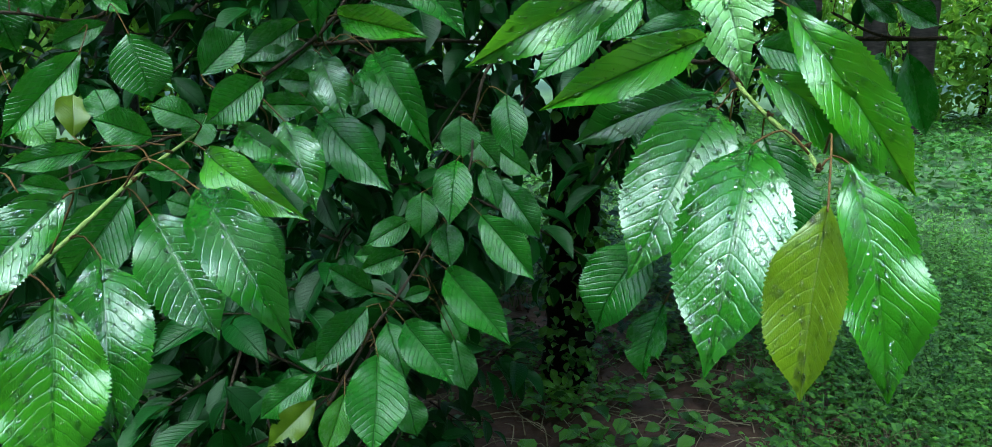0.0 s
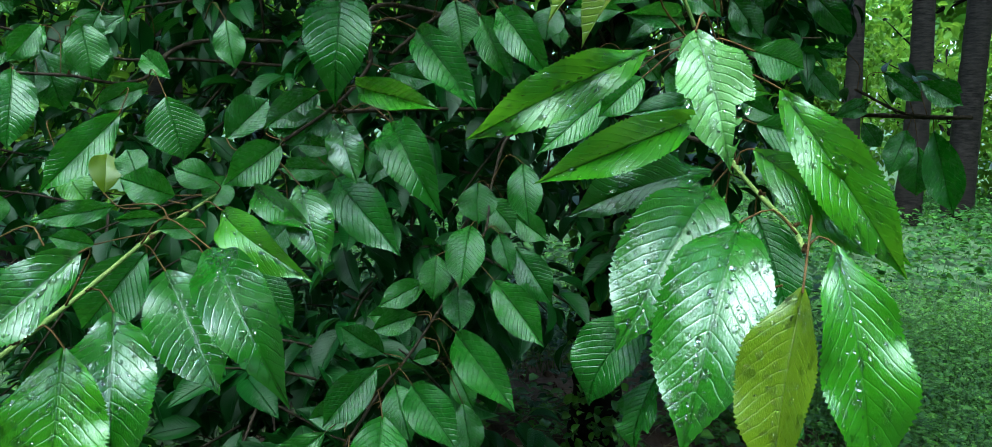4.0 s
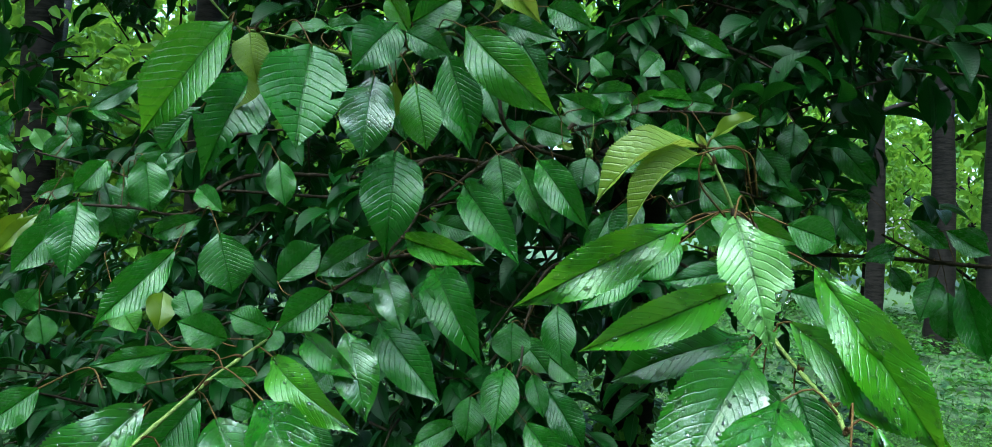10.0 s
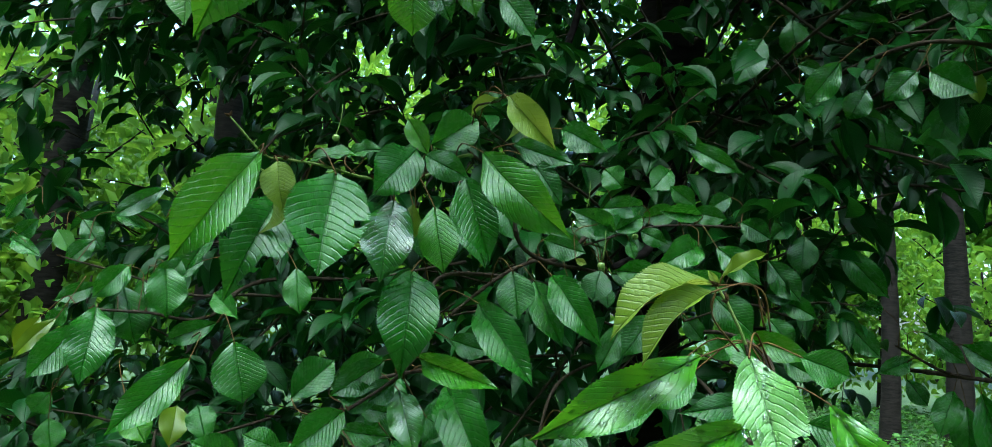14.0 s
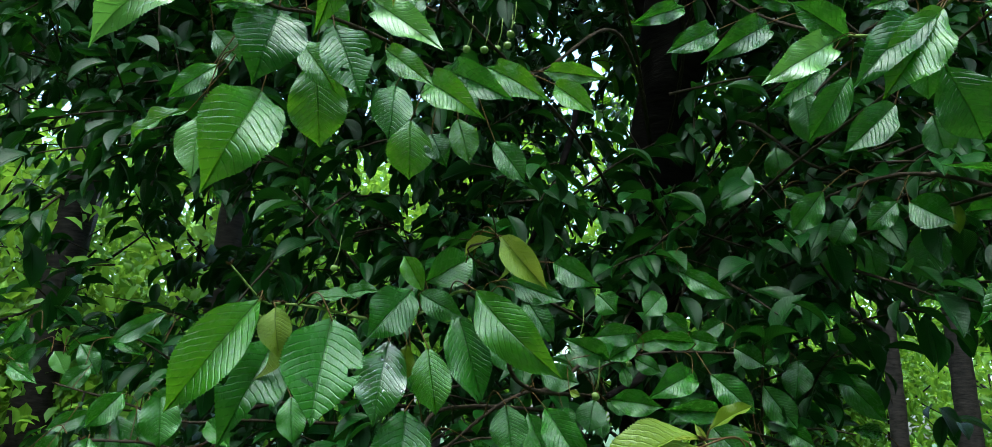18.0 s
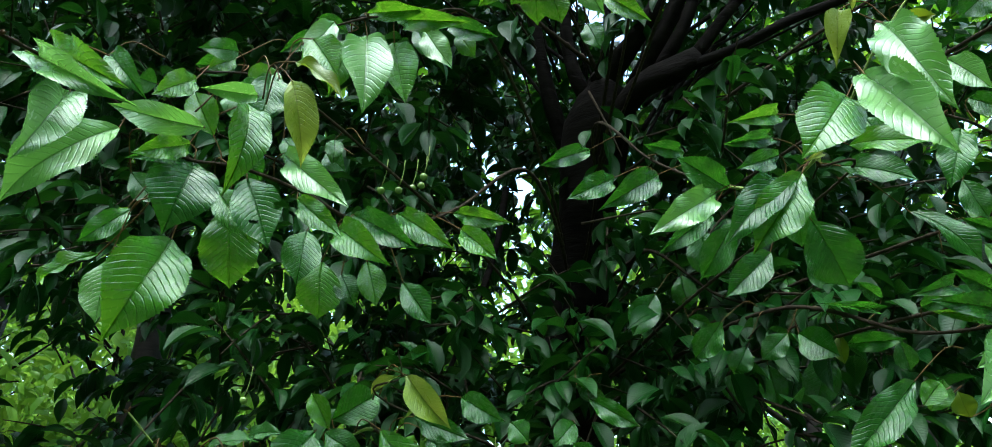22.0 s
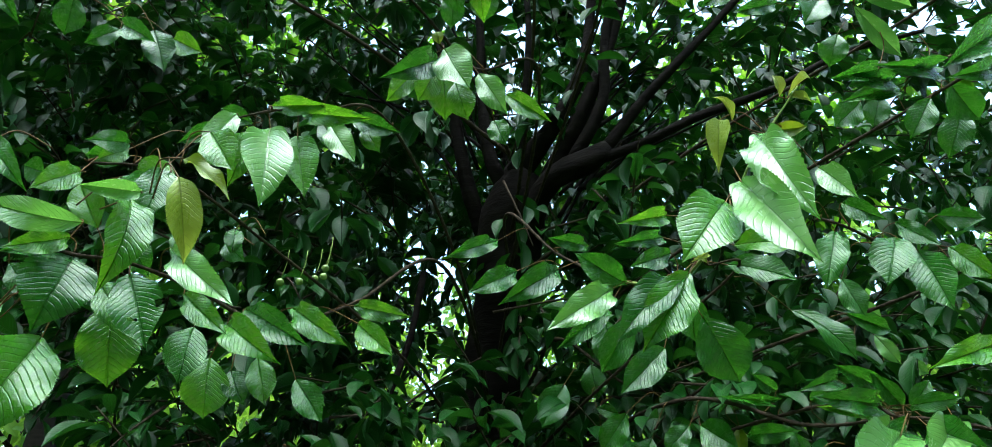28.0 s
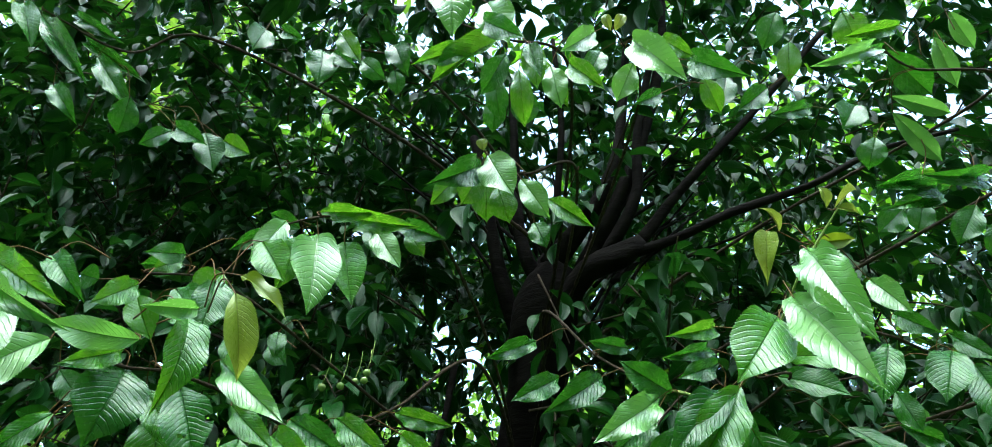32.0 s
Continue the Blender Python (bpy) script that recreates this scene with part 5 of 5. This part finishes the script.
    stem = tree_part("fruit_stalk", mesh_of("fruit_stalk", v, f, [SHOOT]))
    V, F = [], []
    for i in range(9):
        a = math.pi * i / 8
        rr, zz = math.sin(a) * r + 1e-5, math.cos(a) * r * (1 - 0.22 * max(0, math.cos(a)) ** 6)
        V += [(x + rr * math.cos(k * math.pi / 6), y + rr * math.sin(k * math.pi / 6), z + zz) for k in range(12)]
    for i in range(8):
        for k in range(12):
            F.append((i * 12 + k, (i + 1) * 12 + k, (i + 1) * 12 + (k + 1) % 12, i * 12 + (k + 1) % 12))
    part("cherry", mesh_of("cherry", V, F, [FRUIT]), stem, "small unripe green cherry")


cherry(0.034, 0.910, 1.378, 0.0052)
cherry(0.034, 0.872, 1.379, 0.0050)
cherry(0.077, 0.943, 1.425, 0.0045)
cherry(-0.305, 0.809, 1.523, 0.0050)
cherry(-0.116, 0.669, 1.758, 0.0050)
cherry(-0.068, 0.686, 1.785, 0.0050)
cherry(-0.101, 0.698, 1.772, 0.0050)
cherry(-0.077, 0.720, 1.789, 0.0050)
cherry(-0.093, 0.740, 1.795, 0.0050)
cherry(0.009, 0.959, 1.458, 0.0045)

# ---- the crown behind: many small shoots with hanging leaves ----
T_U = (0, 0.08, 0.2, 0.35, 0.5, 0.65, 0.78, 0.88, 0.95, 1)
T_H = (0.02, 0.18, 0.36, 0.47, 0.5, 0.45, 0.33, 0.18, 0.07, 0.0)
T_V = np.array([(u, s * h, 0.3 * abs(s * h) + 0.35 * u * (1 - u)) for u, h in zip(T_U, T_H) for s in (-1, 0, 1)])
T_UV = np.array([(u, 0.5 + s * h) for u, h in zip(T_U, T_H) for s in (-1, 0, 1)])
T_F = [(i * 3 + j, (i + 1) * 3 + j, (i + 1) * 3 + j + 1, i * 3 + j + 1) for i in range(9) for j in (0, 1)]


S_U, S_H = (0, 0.3, 0.7, 1), (0.02, 0.42, 0.4, 0.0)
S_V = np.array([(u, s * h, 0.3 * abs(s * h) + 0.35 * u * (1 - u)) for u, h in zip(S_U, S_H) for s in (-1, 0, 1)])
S_UV = np.array([(u, 0.5 + s * h) for u, h in zip(S_U, S_H) for s in (-1, 0, 1)])


def leaf_cloud(name, bases, axes, rolls, lengths, widths, mat, plain=False):
    """Many small leaves in one mesh, each an island of its own."""
    tv, tuv = (S_V, S_UV) if plain else (T_V, T_UV)
    tf = [g for g in T_F if max(g) < len(tv)]
    n_l = len(bases)
    a = axes / np.linalg.norm(axes, axis=1, keepdims=True)
    s0 = np.cross((0, 0, 1.0), a)
    s0 /= np.linalg.norm(s0, axis=1, keepdims=True) + 1e-9
    n0 = np.cross(a, s0)
    c, s = np.cos(rolls)[:, None], np.sin(rolls)[:, None]
    nn = n0 * c - s0 * s
    ss = np.cross(nn, a)
    k = len(tv)
    V = (bases[:, None, :] + a[:, None, :] * (tv[None, :, 0:1] * lengths[:, None, None]) + ss[:, None, :] * (tv[None, :, 1:2] * widths[:, None, None])
         + nn[:, None, :] * (tv[None, :, 2:3] * lengths[:, None, None])).reshape(-1, 3)
    F = (np.array(tf)[None] + (np.arange(n_l) * k)[:, None, None]).reshape(-1, 4)
    me = bpy.data.meshes.new(name)
    me.vertices.add(len(V))
    me.vertices.foreach_set("co", V.astype(np.float32).ravel())
    me.loops.add(F.size)
    me.loops.foreach_set("vertex_index", F.astype(np.int32).ravel())
    me.polygons.add(len(F))
    me.polygons.foreach_set("loop_start", (np.arange(len(F)) * 4).astype(np.int32))
    me.update(calc_edges=True)
    me.materials.append(mat)
    lay = me.uv_layers.new(name="UVMap")
    lay.data.foreach_set("uv", np.tile(tuv, (n_l, 1))[F.ravel()].astype(np.float32).ravel())
    me.polygons.foreach_set("use_smooth", np.ones(len(F), dtype=bool))
    return me


def shoots(rng, starts, heads, per, length, spread):
    """Leaf bases and axes along short drooping shoots."""
    B, A, twigs = [], [], []
    for q, h in zip(starts, heads):
        reach = length * rng.uniform(0.6, 1.4)
        twigs.append((q, q + h * reach * 0.6 + np.array((0, 0, -0.01)), q + h * reach + np.array((0, 0, -0.12 * reach))))
        for i in range(per):
            s = rng.uniform(0.15, 1.0)
            base = q + h * reach * s + rng.normal(0, 0.012, 3) + np.array((0, 0, -0.1 * s * s * reach))
            out = rng.normal(0, 1, 3) * (1, 1, 0.3)
            ax = out / np.linalg.norm(out) * spread + h * 0.5 + np.array((0, 0, -rng.uniform(0.2, 1.0)))
            B.append(base + ax * 0.02)
            A.append(ax)
    return np.array(B), np.array(A), twigs


def crown_region(rng, count, xr, yr, zr, keep):
    out = []
    while len(out) < count:
        q = np.array((rng.uniform(*xr), rng.uniform(*yr), rng.uniform(*zr)))
        if keep(q) and not open_patch(q):
            out.append(q)
    return out


rng = np.random.default_rng(5)


def crown_keep(q):
    x, y, z = q
    floor = 0.5 + 0.55 * min(1, max(0, (x + 0.35) * 3)) + 0.5 * max(0, x - 0.15) - 0.12 * (y - 1.2)
    gap_x, gap_z = 0.03 + 0.2 * (y - 1.3), 2.0 + 0.3 * (y - 1.3)
    if (x - gap_x) ** 2 + (0.6 * (z - gap_z)) ** 2 < 0.022 and y < 2.6:
        return False
    az, el = (x - 0.05) / (y + 0.05), (z - 1.3) / (y + 0.07)
    if 0.25 < az < 0.62 and el < 0.2 and rng.random() < 0.95:
        return False
    if az > 0.42 and el > 0.5 and rng.random() < 0.35:
        return False
    if az < -0.58 and -0.05 < el < 0.4 and rng.random() < 0.6:
        return False
    return z > floor


def open_patch(q):
    """The gap in the crown beside the stems through which the sky shows."""
    az, el = (q[0] - 0.05) / (q[1] + 0.05), (q[2] - 1.3) / (q[1] + 0.07)
    return q[1] > 1.45 and ((az + 0.045) / 0.045) ** 2 + ((el - 0.46) / 0.12) ** 2 < 1 and rng.random() < 0.7


def foliage(count, xr, yr, zr, size, label, mat=SHADED_CANOPY, keep=crown_keep, per=9, reach=0.2):
    starts = crown_region(rng, count, xr, yr, zr, keep)
    heads = []
    for q in starts:
        h = np.array((q[0] * 0.3, -0.9, 0.15)) + rng.normal(0, 0.7, 3)
        heads.append(h / np.linalg.norm(h))
    B, A, tw = shoots(rng, starts, heads, per, reach, 0.55)
    k = len(B)
    L = size * rng.uniform(0.6, 1.25, k)
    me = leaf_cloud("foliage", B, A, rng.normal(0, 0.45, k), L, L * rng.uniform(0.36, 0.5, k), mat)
    tagged(tree_part("foliage", me, None, label), kind="stuff")
    V, Fc = [], []
    for pts in tw:
        v, f = tube(pts, [0.0028, 0.002, 0.001], 5, 0.05)
        o = len(V)
        V += v
        Fc += [tuple(i + o for i in g) for g in f]
    tagged(tree_part("brushwood", mesh_of("brushwood", V, Fc, [TWIG]), None, "thin brown twigs"), kind="stuff")


foliage(110, (-0.5, 0.6), (1.08, 1.45), (0.95, 2.1), 0.066, "hanging cherry leaves, green darkened for the crown's shade")
foliage(230, (-1.3, -0.1), (0.95, 2.0), (0.15, 0.95), 0.08, "leaves of the low skirt, green darkened for shade", keep=lambda q: True)
foliage(210, (-0.7, 1.0), (1.6, 2.7), (1.5, 2.7), 0.08, "leaves round the stems, green darkened for shade")
foliage(300, (-1.0, 2.6), (1.3, 2.4), (2.5, 4.2), 0.075, "leaves of the upper crown, green darkened for shade")
foliage(340, (-1.3, 1.6), (1.1, 1.6), (0.5, 2.3), 0.072, "hanging cherry leaves, green darkened for the crown's shade")
foliage(430, (-1.9, 2.0), (1.5, 2.4), (0.4, 2.8), 0.08, "hanging cherry leaves, green darkened for the crown's shade")
foliage(480, (-2.2, 2.4), (1.2, 2.6), (2.3, 4.2), 0.08, "leaves of the upper crown, green darkened for shade")
foliage(200, (-1.6, 0.1), (1.5, 2.6), (2.2, 3.7), 0.085, "leaves of the upper crown, green darkened for shade", keep=lambda q: True)
foliage(560, (-2.4, 2.6), (2.4, 3.4), (0.7, 3.6), 0.12, "leaves at the back of the crown, green darkened for shade")


foliage(170, (-2.4, -0.6), (1.2, 2.8), (2.6, 4.0), 0.085, "leaves of the upper crown, green darkened for shade", keep=lambda q: True)
foliage(520, (-2.8, 2.6), (2.5, 4.4), (2.7, 5.2), 0.11, "leaves high in the back of the crown, coloured as backlit", BACKLIT, lambda q: True, 10, 0.3)


def dusk_keep(q):
    az, el = (q[0] - 0.05) / (q[1] + 0.05), (q[2] - 1.3) / (q[1] + 0.07)
    return 0.22 < az < 0.68 and 0.28 < el < 0.46


foliage(130, (-1.9, -0.8), (1.2, 2.2), (1.8, 2.9), 0.078, "hanging cherry leaves, green darkened for the crown's shade", keep=lambda q: (q[2] - 1.3) / (q[1] + 0.07) > 0.46)
foliage(150, (0.3, 1.7), (1.15, 2.2), (1.5, 2.5), 0.078, "hanging cherry leaves, green darkened for the crown's shade", keep=dusk_keep)


def roof_keep(q):
    return (q[0] < 1.7 or rng.random() < 0.6) and q[2] > 3.0 + 0.12 * max(0, q[0] - 1) and not ((q[0] - 0.2) ** 2 + (q[1] - 1.9) ** 2 < 0.06)


foliage(80, (-1.3, 1.5), (1.05, 2.0), (2.95, 3.6), 0.09, "dense green leaves of the crown's roof", keep=lambda q: q[2] > 2.0 + 0.95 * (q[1] + 0.17))
foliage(60, (-1.6, 1.7), (0.55, 1.15), (2.3, 3.9), 0.1, "unseen green leaves added above the front to shade the crown", keep=lambda q: q[2] > 2.0 + 1.45 * (q[1] + 0.17) and q[2] < 2.8 + 1.45 * (q[1] + 0.17), per=11, reach=0.25)
foliage(18, (-1.6, -0.5), (0.0, 0.9), (2.2, 3.5), 0.1, "unseen green leaves added above the left side for shade", keep=lambda q: q[2] > 1.6 + 1.38 * math.hypot(q[0] - 0.1, q[1] + 0.17), per=11, reach=0.22)
foliage(950, (-3.2, 3.4), (1.0, 4.6), (3.0, 4.3), 0.11, "dense green leaves of the crown's roof", keep=roof_keep, per=11, reach=0.3)

# ---- ground ----
ring = [0.0, 0.6, 1.2, 1.8, 2.4, 3.0, 3.6, 4.4, 5.4, 7, 9, 13, 20, 40, 90, 220]
verts, faces = [(0.0, 2.0, 0.0)], []
for i, r in enumerate(ring[1:]):
    for k in range(64):
        a = 2 * math.pi * k / 64
        x, y = r * math.cos(a), 2.0 + r * math.sin(a)
        verts.append((x, y, 0.03 * noise.noise(Vector((x * 1.3, y * 1.3, 0))) * min(1, 12 / (r + 1))))
for k in range(64):
    faces.append((0, 1 + k, 1 + (k + 1) % 64))
for i in range(len(ring) - 2):
    for k in range(64):
        a, b = 1 + i * 64 + k, 1 + i * 64 + (k + 1) % 64
        faces.append((a, a + 64, b + 64, b))
tagged(new("ground", mesh_of("ground", verts, faces, [GROUND])), "reddish bare soil under the tree merging into rough grass", "ground", kind="structure")


def blades(name, count, xr, yr, height, width, keep, mat, label, lean=0.5):
    V, F = [], []
    r = np.random.default_rng(len(name) + count)
    made = 0
    while made < count:
        x, y = r.uniform(*xr), r.uniform(*yr)
        if not keep(x, y, r):
            continue
        made += 1
        h, a = height * r.uniform(0.4, 1.3), r.uniform(0, 6.283)
        dx, dy, ln = math.cos(a), math.sin(a), lean * r.uniform(0.2, 1.6)
        w = width * r.uniform(0.6, 1.3)
        o = len(V)
        for s, ww in ((0, 1), (0.45, 0.85), (0.8, 0.5)):
            cx, cy, cz = x + dx * ln * h * s * s, y + dy * ln * h * s * s, h * s * (1 - 0.3 * ln * s) - 0.01
            V += [(cx - dy * w * ww, cy + dx * w * ww, cz), (cx + dy * w * ww, cy - dx * w * ww, cz)]
        V.append((x + dx * ln * h, y + dy * ln * h, h * (1 - 0.35 * ln)))
        F += [(o, o + 1, o + 3, o + 2), (o + 2, o + 3, o + 5, o + 4), (o + 4, o + 5, o + 6)]
    return tagged(new(name, mesh_of(name, V, F, [mat])), label, "grass", kind="stuff")


def off_soil(x, y, r):
    return math.hypot(x - 0.05, (y - 2.5) * 0.9) > 0.75 + 0.5 * r.random() + 0.4 * noise.noise(Vector((x * 2, y * 2, 3)))


def lush(x, y, r):
    return off_soil(x, y, r) and math.hypot((x - 1.3) / 2.6, (y - 2.8) / 2.8) < 1 - 0.45 * r.random()


blades("grass", 30000, (-4.5, 5.5), (-3.5, 7.0), 0.085, 0.0022, lambda x, y, r: off_soil(x, y, r) and math.hypot(x - 0.5, y - 1.8) < 5.2 - 1.5 * r.random(), GRASS, "rough wet green grass", 0.7)
blades("grass", 36000, (-1.3, 3.9), (0.0, 5.6), 0.085, 0.0018, lush, GRASS, "rough wet green grass", 0.7)
blades("grass", 7000, (-1.3, 3.9), (0.0, 5.6), 0.24, 0.0014, lush, GRASS, "long thin arching grass stems", 1.3)
blades("grass", 12000, (-6, 9), (5.0, 13.0), 0.11, 0.004, lambda x, y, r: True, GRASS, "taller meadow grass", 0.9)

def ground_plants(name, count, xr, yr, keep, leaf_len, height, mat, label, seed):
    r = np.random.default_rng(seed)
    B, A = [], []
    while len(B) < count:
        x, y = r.uniform(*xr), r.uniform(*yr)
        if not keep(x, y, r):
            continue
        h = height * r.uniform(0.3, 1.2)
        for k in range(r.integers(3, 7)):
            a = r.uniform(0, 6.283)
            B.append((x + 0.4 * leaf_len * math.cos(a), y + 0.4 * leaf_len * math.sin(a), h * r.uniform(0.5, 1)))
            A.append((math.cos(a), math.sin(a), r.uniform(-0.3, 0.35)))
    k = len(B)
    L = leaf_len * r.uniform(0.6, 1.3, k)
    me = leaf_cloud(name, np.array(B), np.array(A), r.normal(0, 0.3, k), L, L * 0.75, mat, True)
    return tagged(new(name, me), label, "plants", kind="stuff")


ground_plants("clover", 30000, (-4.5, 5.5), (-3.5, 7.0), lambda x, y, r: off_soil(x, y, r) and math.hypot(x - 0.5, y - 1.8) < 5.2 - 1.5 * r.random(), 0.036, 0.12, HERB, "low clover and weeds in the grass", 26)
ground_plants("clover", 60000, (-1.3, 3.9), (0.0, 5.6), lush, 0.022, 0.17, HERB, "small clover leaves among the grass", 21)
ground_plants("clover", 26000, (-3.0, 9.0), (5.0, 12.5), lambda x, y, r: noise.noise(Vector((x * 1.5, y * 1.5, 2))) > -0.25, 0.07, 0.22, MEADOW, "leafy weeds of the meadow", 27)
ground_plants("weed_cover", 900, (-0.7, 1.3), (1.8, 3.2), lambda x, y, r: noise.noise(Vector((x * 2.2, y * 2.2, 4))) > -0.1, 0.055, 0.1, HERB, "broad-leaved green weeds on reddish soil", 24)
r_ivy = np.random.default_rng(31)
B, A = [], []
for k in range(420):
    q = np.array(TRUNK[0]) + (np.array(TRUNK[2]) - np.array(TRUNK[0])) * r_ivy.random() ** 1.2
    t = r_ivy.uniform(math.pi, 2 * math.pi)
    out = np.array((math.cos(t), math.sin(t), 0))
    B.append(q + out * 0.085)
    A.append(out * 0.5 + r_ivy.normal(0, 0.5, 3) + (0, 0, -0.5))
L = 0.035 * r_ivy.uniform(0.6, 1.3, len(B))
tagged(tree_part("ivy", leaf_cloud("ivy", np.array(B), np.array(A), r_ivy.normal(0, 0.4, len(B)), L, L * 0.8, HERB), None, "small dark ivy leaves climbing the trunk"), kind="stuff")
ground_plants("ground_ivy", 2600, (-0.6, 0.9), (1.9, 3.4), lambda x, y, r: noise.noise(Vector((x * 3, y * 3, 9))) > 0.05, 0.028, 0.07, HERB, "low green weeds on bare soil", 22)
ground_plants("undergrowth", 3400, (-1.2, 1.2), (2.65, 4.0), lambda x, y, r: True, 0.05, 0.6, SHADED_CANOPY, "weeds behind the trunk, colour darkened for shade", 23)
sr = random.Random(8)
V, F = [], []
for i in range(420):
    x, y, a, ln = sr.uniform(-0.8, 1.3), sr.uniform(1.5, 3.1), sr.uniform(0, 6.28), sr.uniform(0.06, 0.32)
    pts = [(x, y, 0.012), (x + math.cos(a) * ln * 0.5, y + math.sin(a) * ln * 0.5, 0.02 + sr.uniform(0, 0.03)), (x + math.cos(a + 0.3) * ln, y + math.sin(a + 0.3) * ln, 0.012)]
    v, f = tube(pts, [0.0024, 0.002, 0.001], 5, 0.03)
    F += [tuple(k + len(V) for k in g) for g in f]
    V += v
tagged(new("straw_litter", mesh_of("straw_litter", V, F, [STRAW])), "dry straw and fallen stems on the soil", "litter", kind="stuff")
V, F = [], []
for i in range(900):
    x, y, r0 = sr.uniform(-0.9, 1.2), sr.uniform(1.6, 3.4), 0.004 * math.exp(sr.gauss(0.3, 0.6))
    o = len(V)
    for k in range(6):
        a = k * math.pi / 3
        V.append((x + r0 * math.cos(a) * sr.uniform(0.7, 1.3), y + r0 * math.sin(a) * sr.uniform(0.7, 1.3), -0.005 + sr.uniform(0, 0.01)))
    V.append((x, y, r0 * 0.9 + 0.006))
    F += [(o + k, o + (k + 1) % 6, o + 6) for k in range(6)]
tagged(new("crumbled_soil", mesh_of("crumbled_soil", V, F, [GROUND], smooth=False)), "loose reddish soil crumbs", "soil", kind="stuff")

# ---- neighbouring trees and the edge of the woods ----
def woodland_tree(x, y, height, spread, trunk_r, count, leaf_size, crown_from, seed, label, fork=False):
    r = np.random.default_rng(seed)
    root = tagged(new("tree"), label, "tree", group="surrounding trees")
    root.location = (x, y, 0)
    top = (r.uniform(-0.3, 0.3), r.uniform(-0.3, 0.3), height * 0.8)
    v, f = tube([(0, 0, -0.1), (0.02, 0, height * 0.15), (top[0] * 0.4, top[1] * 0.4, height * 0.45), top], [trunk_r * 1.25, trunk_r, trunk_r * 0.8, trunk_r * 0.3], 12, 0.12, 0.1)
    part("trunk", mesh_of("trunk", v, f, [TREE_BARK]), root)
    if fork:
        v, f = tube([(0.02, 0, height * 0.36), (0.32, 0.02, height * 0.43), (0.75, 0, height * 0.5), (1.3, -0.1, height * 0.68)], [trunk_r * 0.85, trunk_r * 0.75, trunk_r * 0.65, trunk_r * 0.3], 12, 0.12, 0.1)
        part("stem", mesh_of("stem", v, f, [TREE_BARK]), root)
    for i in range(7):
        a, z = r.uniform(0, 6.28), height * r.uniform(0.25, 0.7)
        d = np.array((math.cos(a), math.sin(a), r.uniform(0.3, 0.9)))
        q = np.array((top[0] * 0.5, top[1] * 0.5, z))
        v, f = tube([q, q + d * spread * 0.4, q + d * spread * 0.75 + np.array((0, 0, 0.1))], [trunk_r * 0.5, trunk_r * 0.3, trunk_r * 0.1], 7, 0.15, 0.2)
        part("limb", mesh_of("limb", v, f, [TREE_BARK]), root)
    clumps = r.normal(0, 1, (46, 3))
    clumps /= np.linalg.norm(clumps, axis=1, keepdims=True)
    clumps *= r.uniform(0.35, 1.0, (46, 1)) * (spread, spread, height * 0.5 * (1 - crown_from / height) + 0.2)
    clumps[:, 2] += (height + crown_from) / 2
    pick = r.integers(0, 46, count)
    B = clumps[pick] + r.normal(0, 0.17 * spread, (count, 3))
    B[:, 2] = np.maximum(B[:, 2], crown_from * 0.7)
    A = r.normal(0, 1, (count, 3)) + (0, 0, -0.6)
    L = leaf_size * r.uniform(0.6, 1.3, count)
    part("crown", leaf_cloud("crown", B, A, r.normal(0, 0.8, count), L, L * 0.55, WOODS, True), root)


woodland_tree(3.15, 9.0, 9.5, 2.2, 0.095, 900, 0.2, 5.6, 11, "slender tree with dark ringed bark beside the meadow")
woodland_tree(3.95, 9.2, 10, 2.2, 0.13, 900, 0.2, 5.8, 12, "forked tree with dark ringed bark beside the meadow", True)
woodland_tree(4.7, 9.6, 10, 2.3, 0.15, 900, 0.2, 5.8, 13, "slender dark-barked tree beside the meadow")
woodland_tree(-3.0, 5.2, 9.0, 2.4, 0.12, 2600, 0.18, 3.8, 14, "thin dark tree leaning behind the cherry")
woodland_tree(-4.6, 5.4, 9.0, 2.5, 0.16, 2600, 0.18, 3.6, 15, "dark-barked tree behind the cherry")
wr = random.Random(3)
for i in range(26):
    a = radians(-60 + 120 * (i + 0.5) / 26) + wr.uniform(-0.03, 0.03)
    side = math.tan(a)
    if -0.11 < side < 0.02:
        continue
    if 0.2 < side < 0.8 or side < -0.5:
        d = wr.uniform(11.5, 14) if side > 0 else wr.uniform(7, 10)
        woodland_tree(d * math.sin(a), d * math.cos(a) + 0.5, wr.uniform(2.6, 4.2), wr.uniform(1.3, 1.9), 0.05, 1900, 0.15, 0.1, 40 + i, "bright green shrub in the open clearing")
    else:
        d = wr.uniform(10.5, 16)
        woodland_tree(d * math.sin(a), d * math.cos(a) + 0.5, wr.uniform(6, 10), wr.uniform(1.7, 2.6), 0.1, 2800, 0.2, 0.4, 40 + i, "broadleaved tree at the edge of the woods")
for i in range(14):
    a = radians(-62 + 124 * (i + 0.5) / 14)
    if abs(math.tan(a) + 0.045) < 0.07:
        continue
    woodland_tree(24 * math.sin(a), 24 * math.cos(a), wr.uniform(9, 13), 3.4, 0.18, 2200, 0.45, 0.6, 120 + i, "broadleaved tree in the far woods")
for i in range(12):
    a = radians(75 + 210 * (i + 0.5) / 12)
    woodland_tree(14 * math.sin(a), 14 * math.cos(a), wr.uniform(12, 14.5), 4.0, 0.22, 6500, 0.55, 0.6, 80 + i, "unseen broadleaved tree added behind the viewer to block low sky")
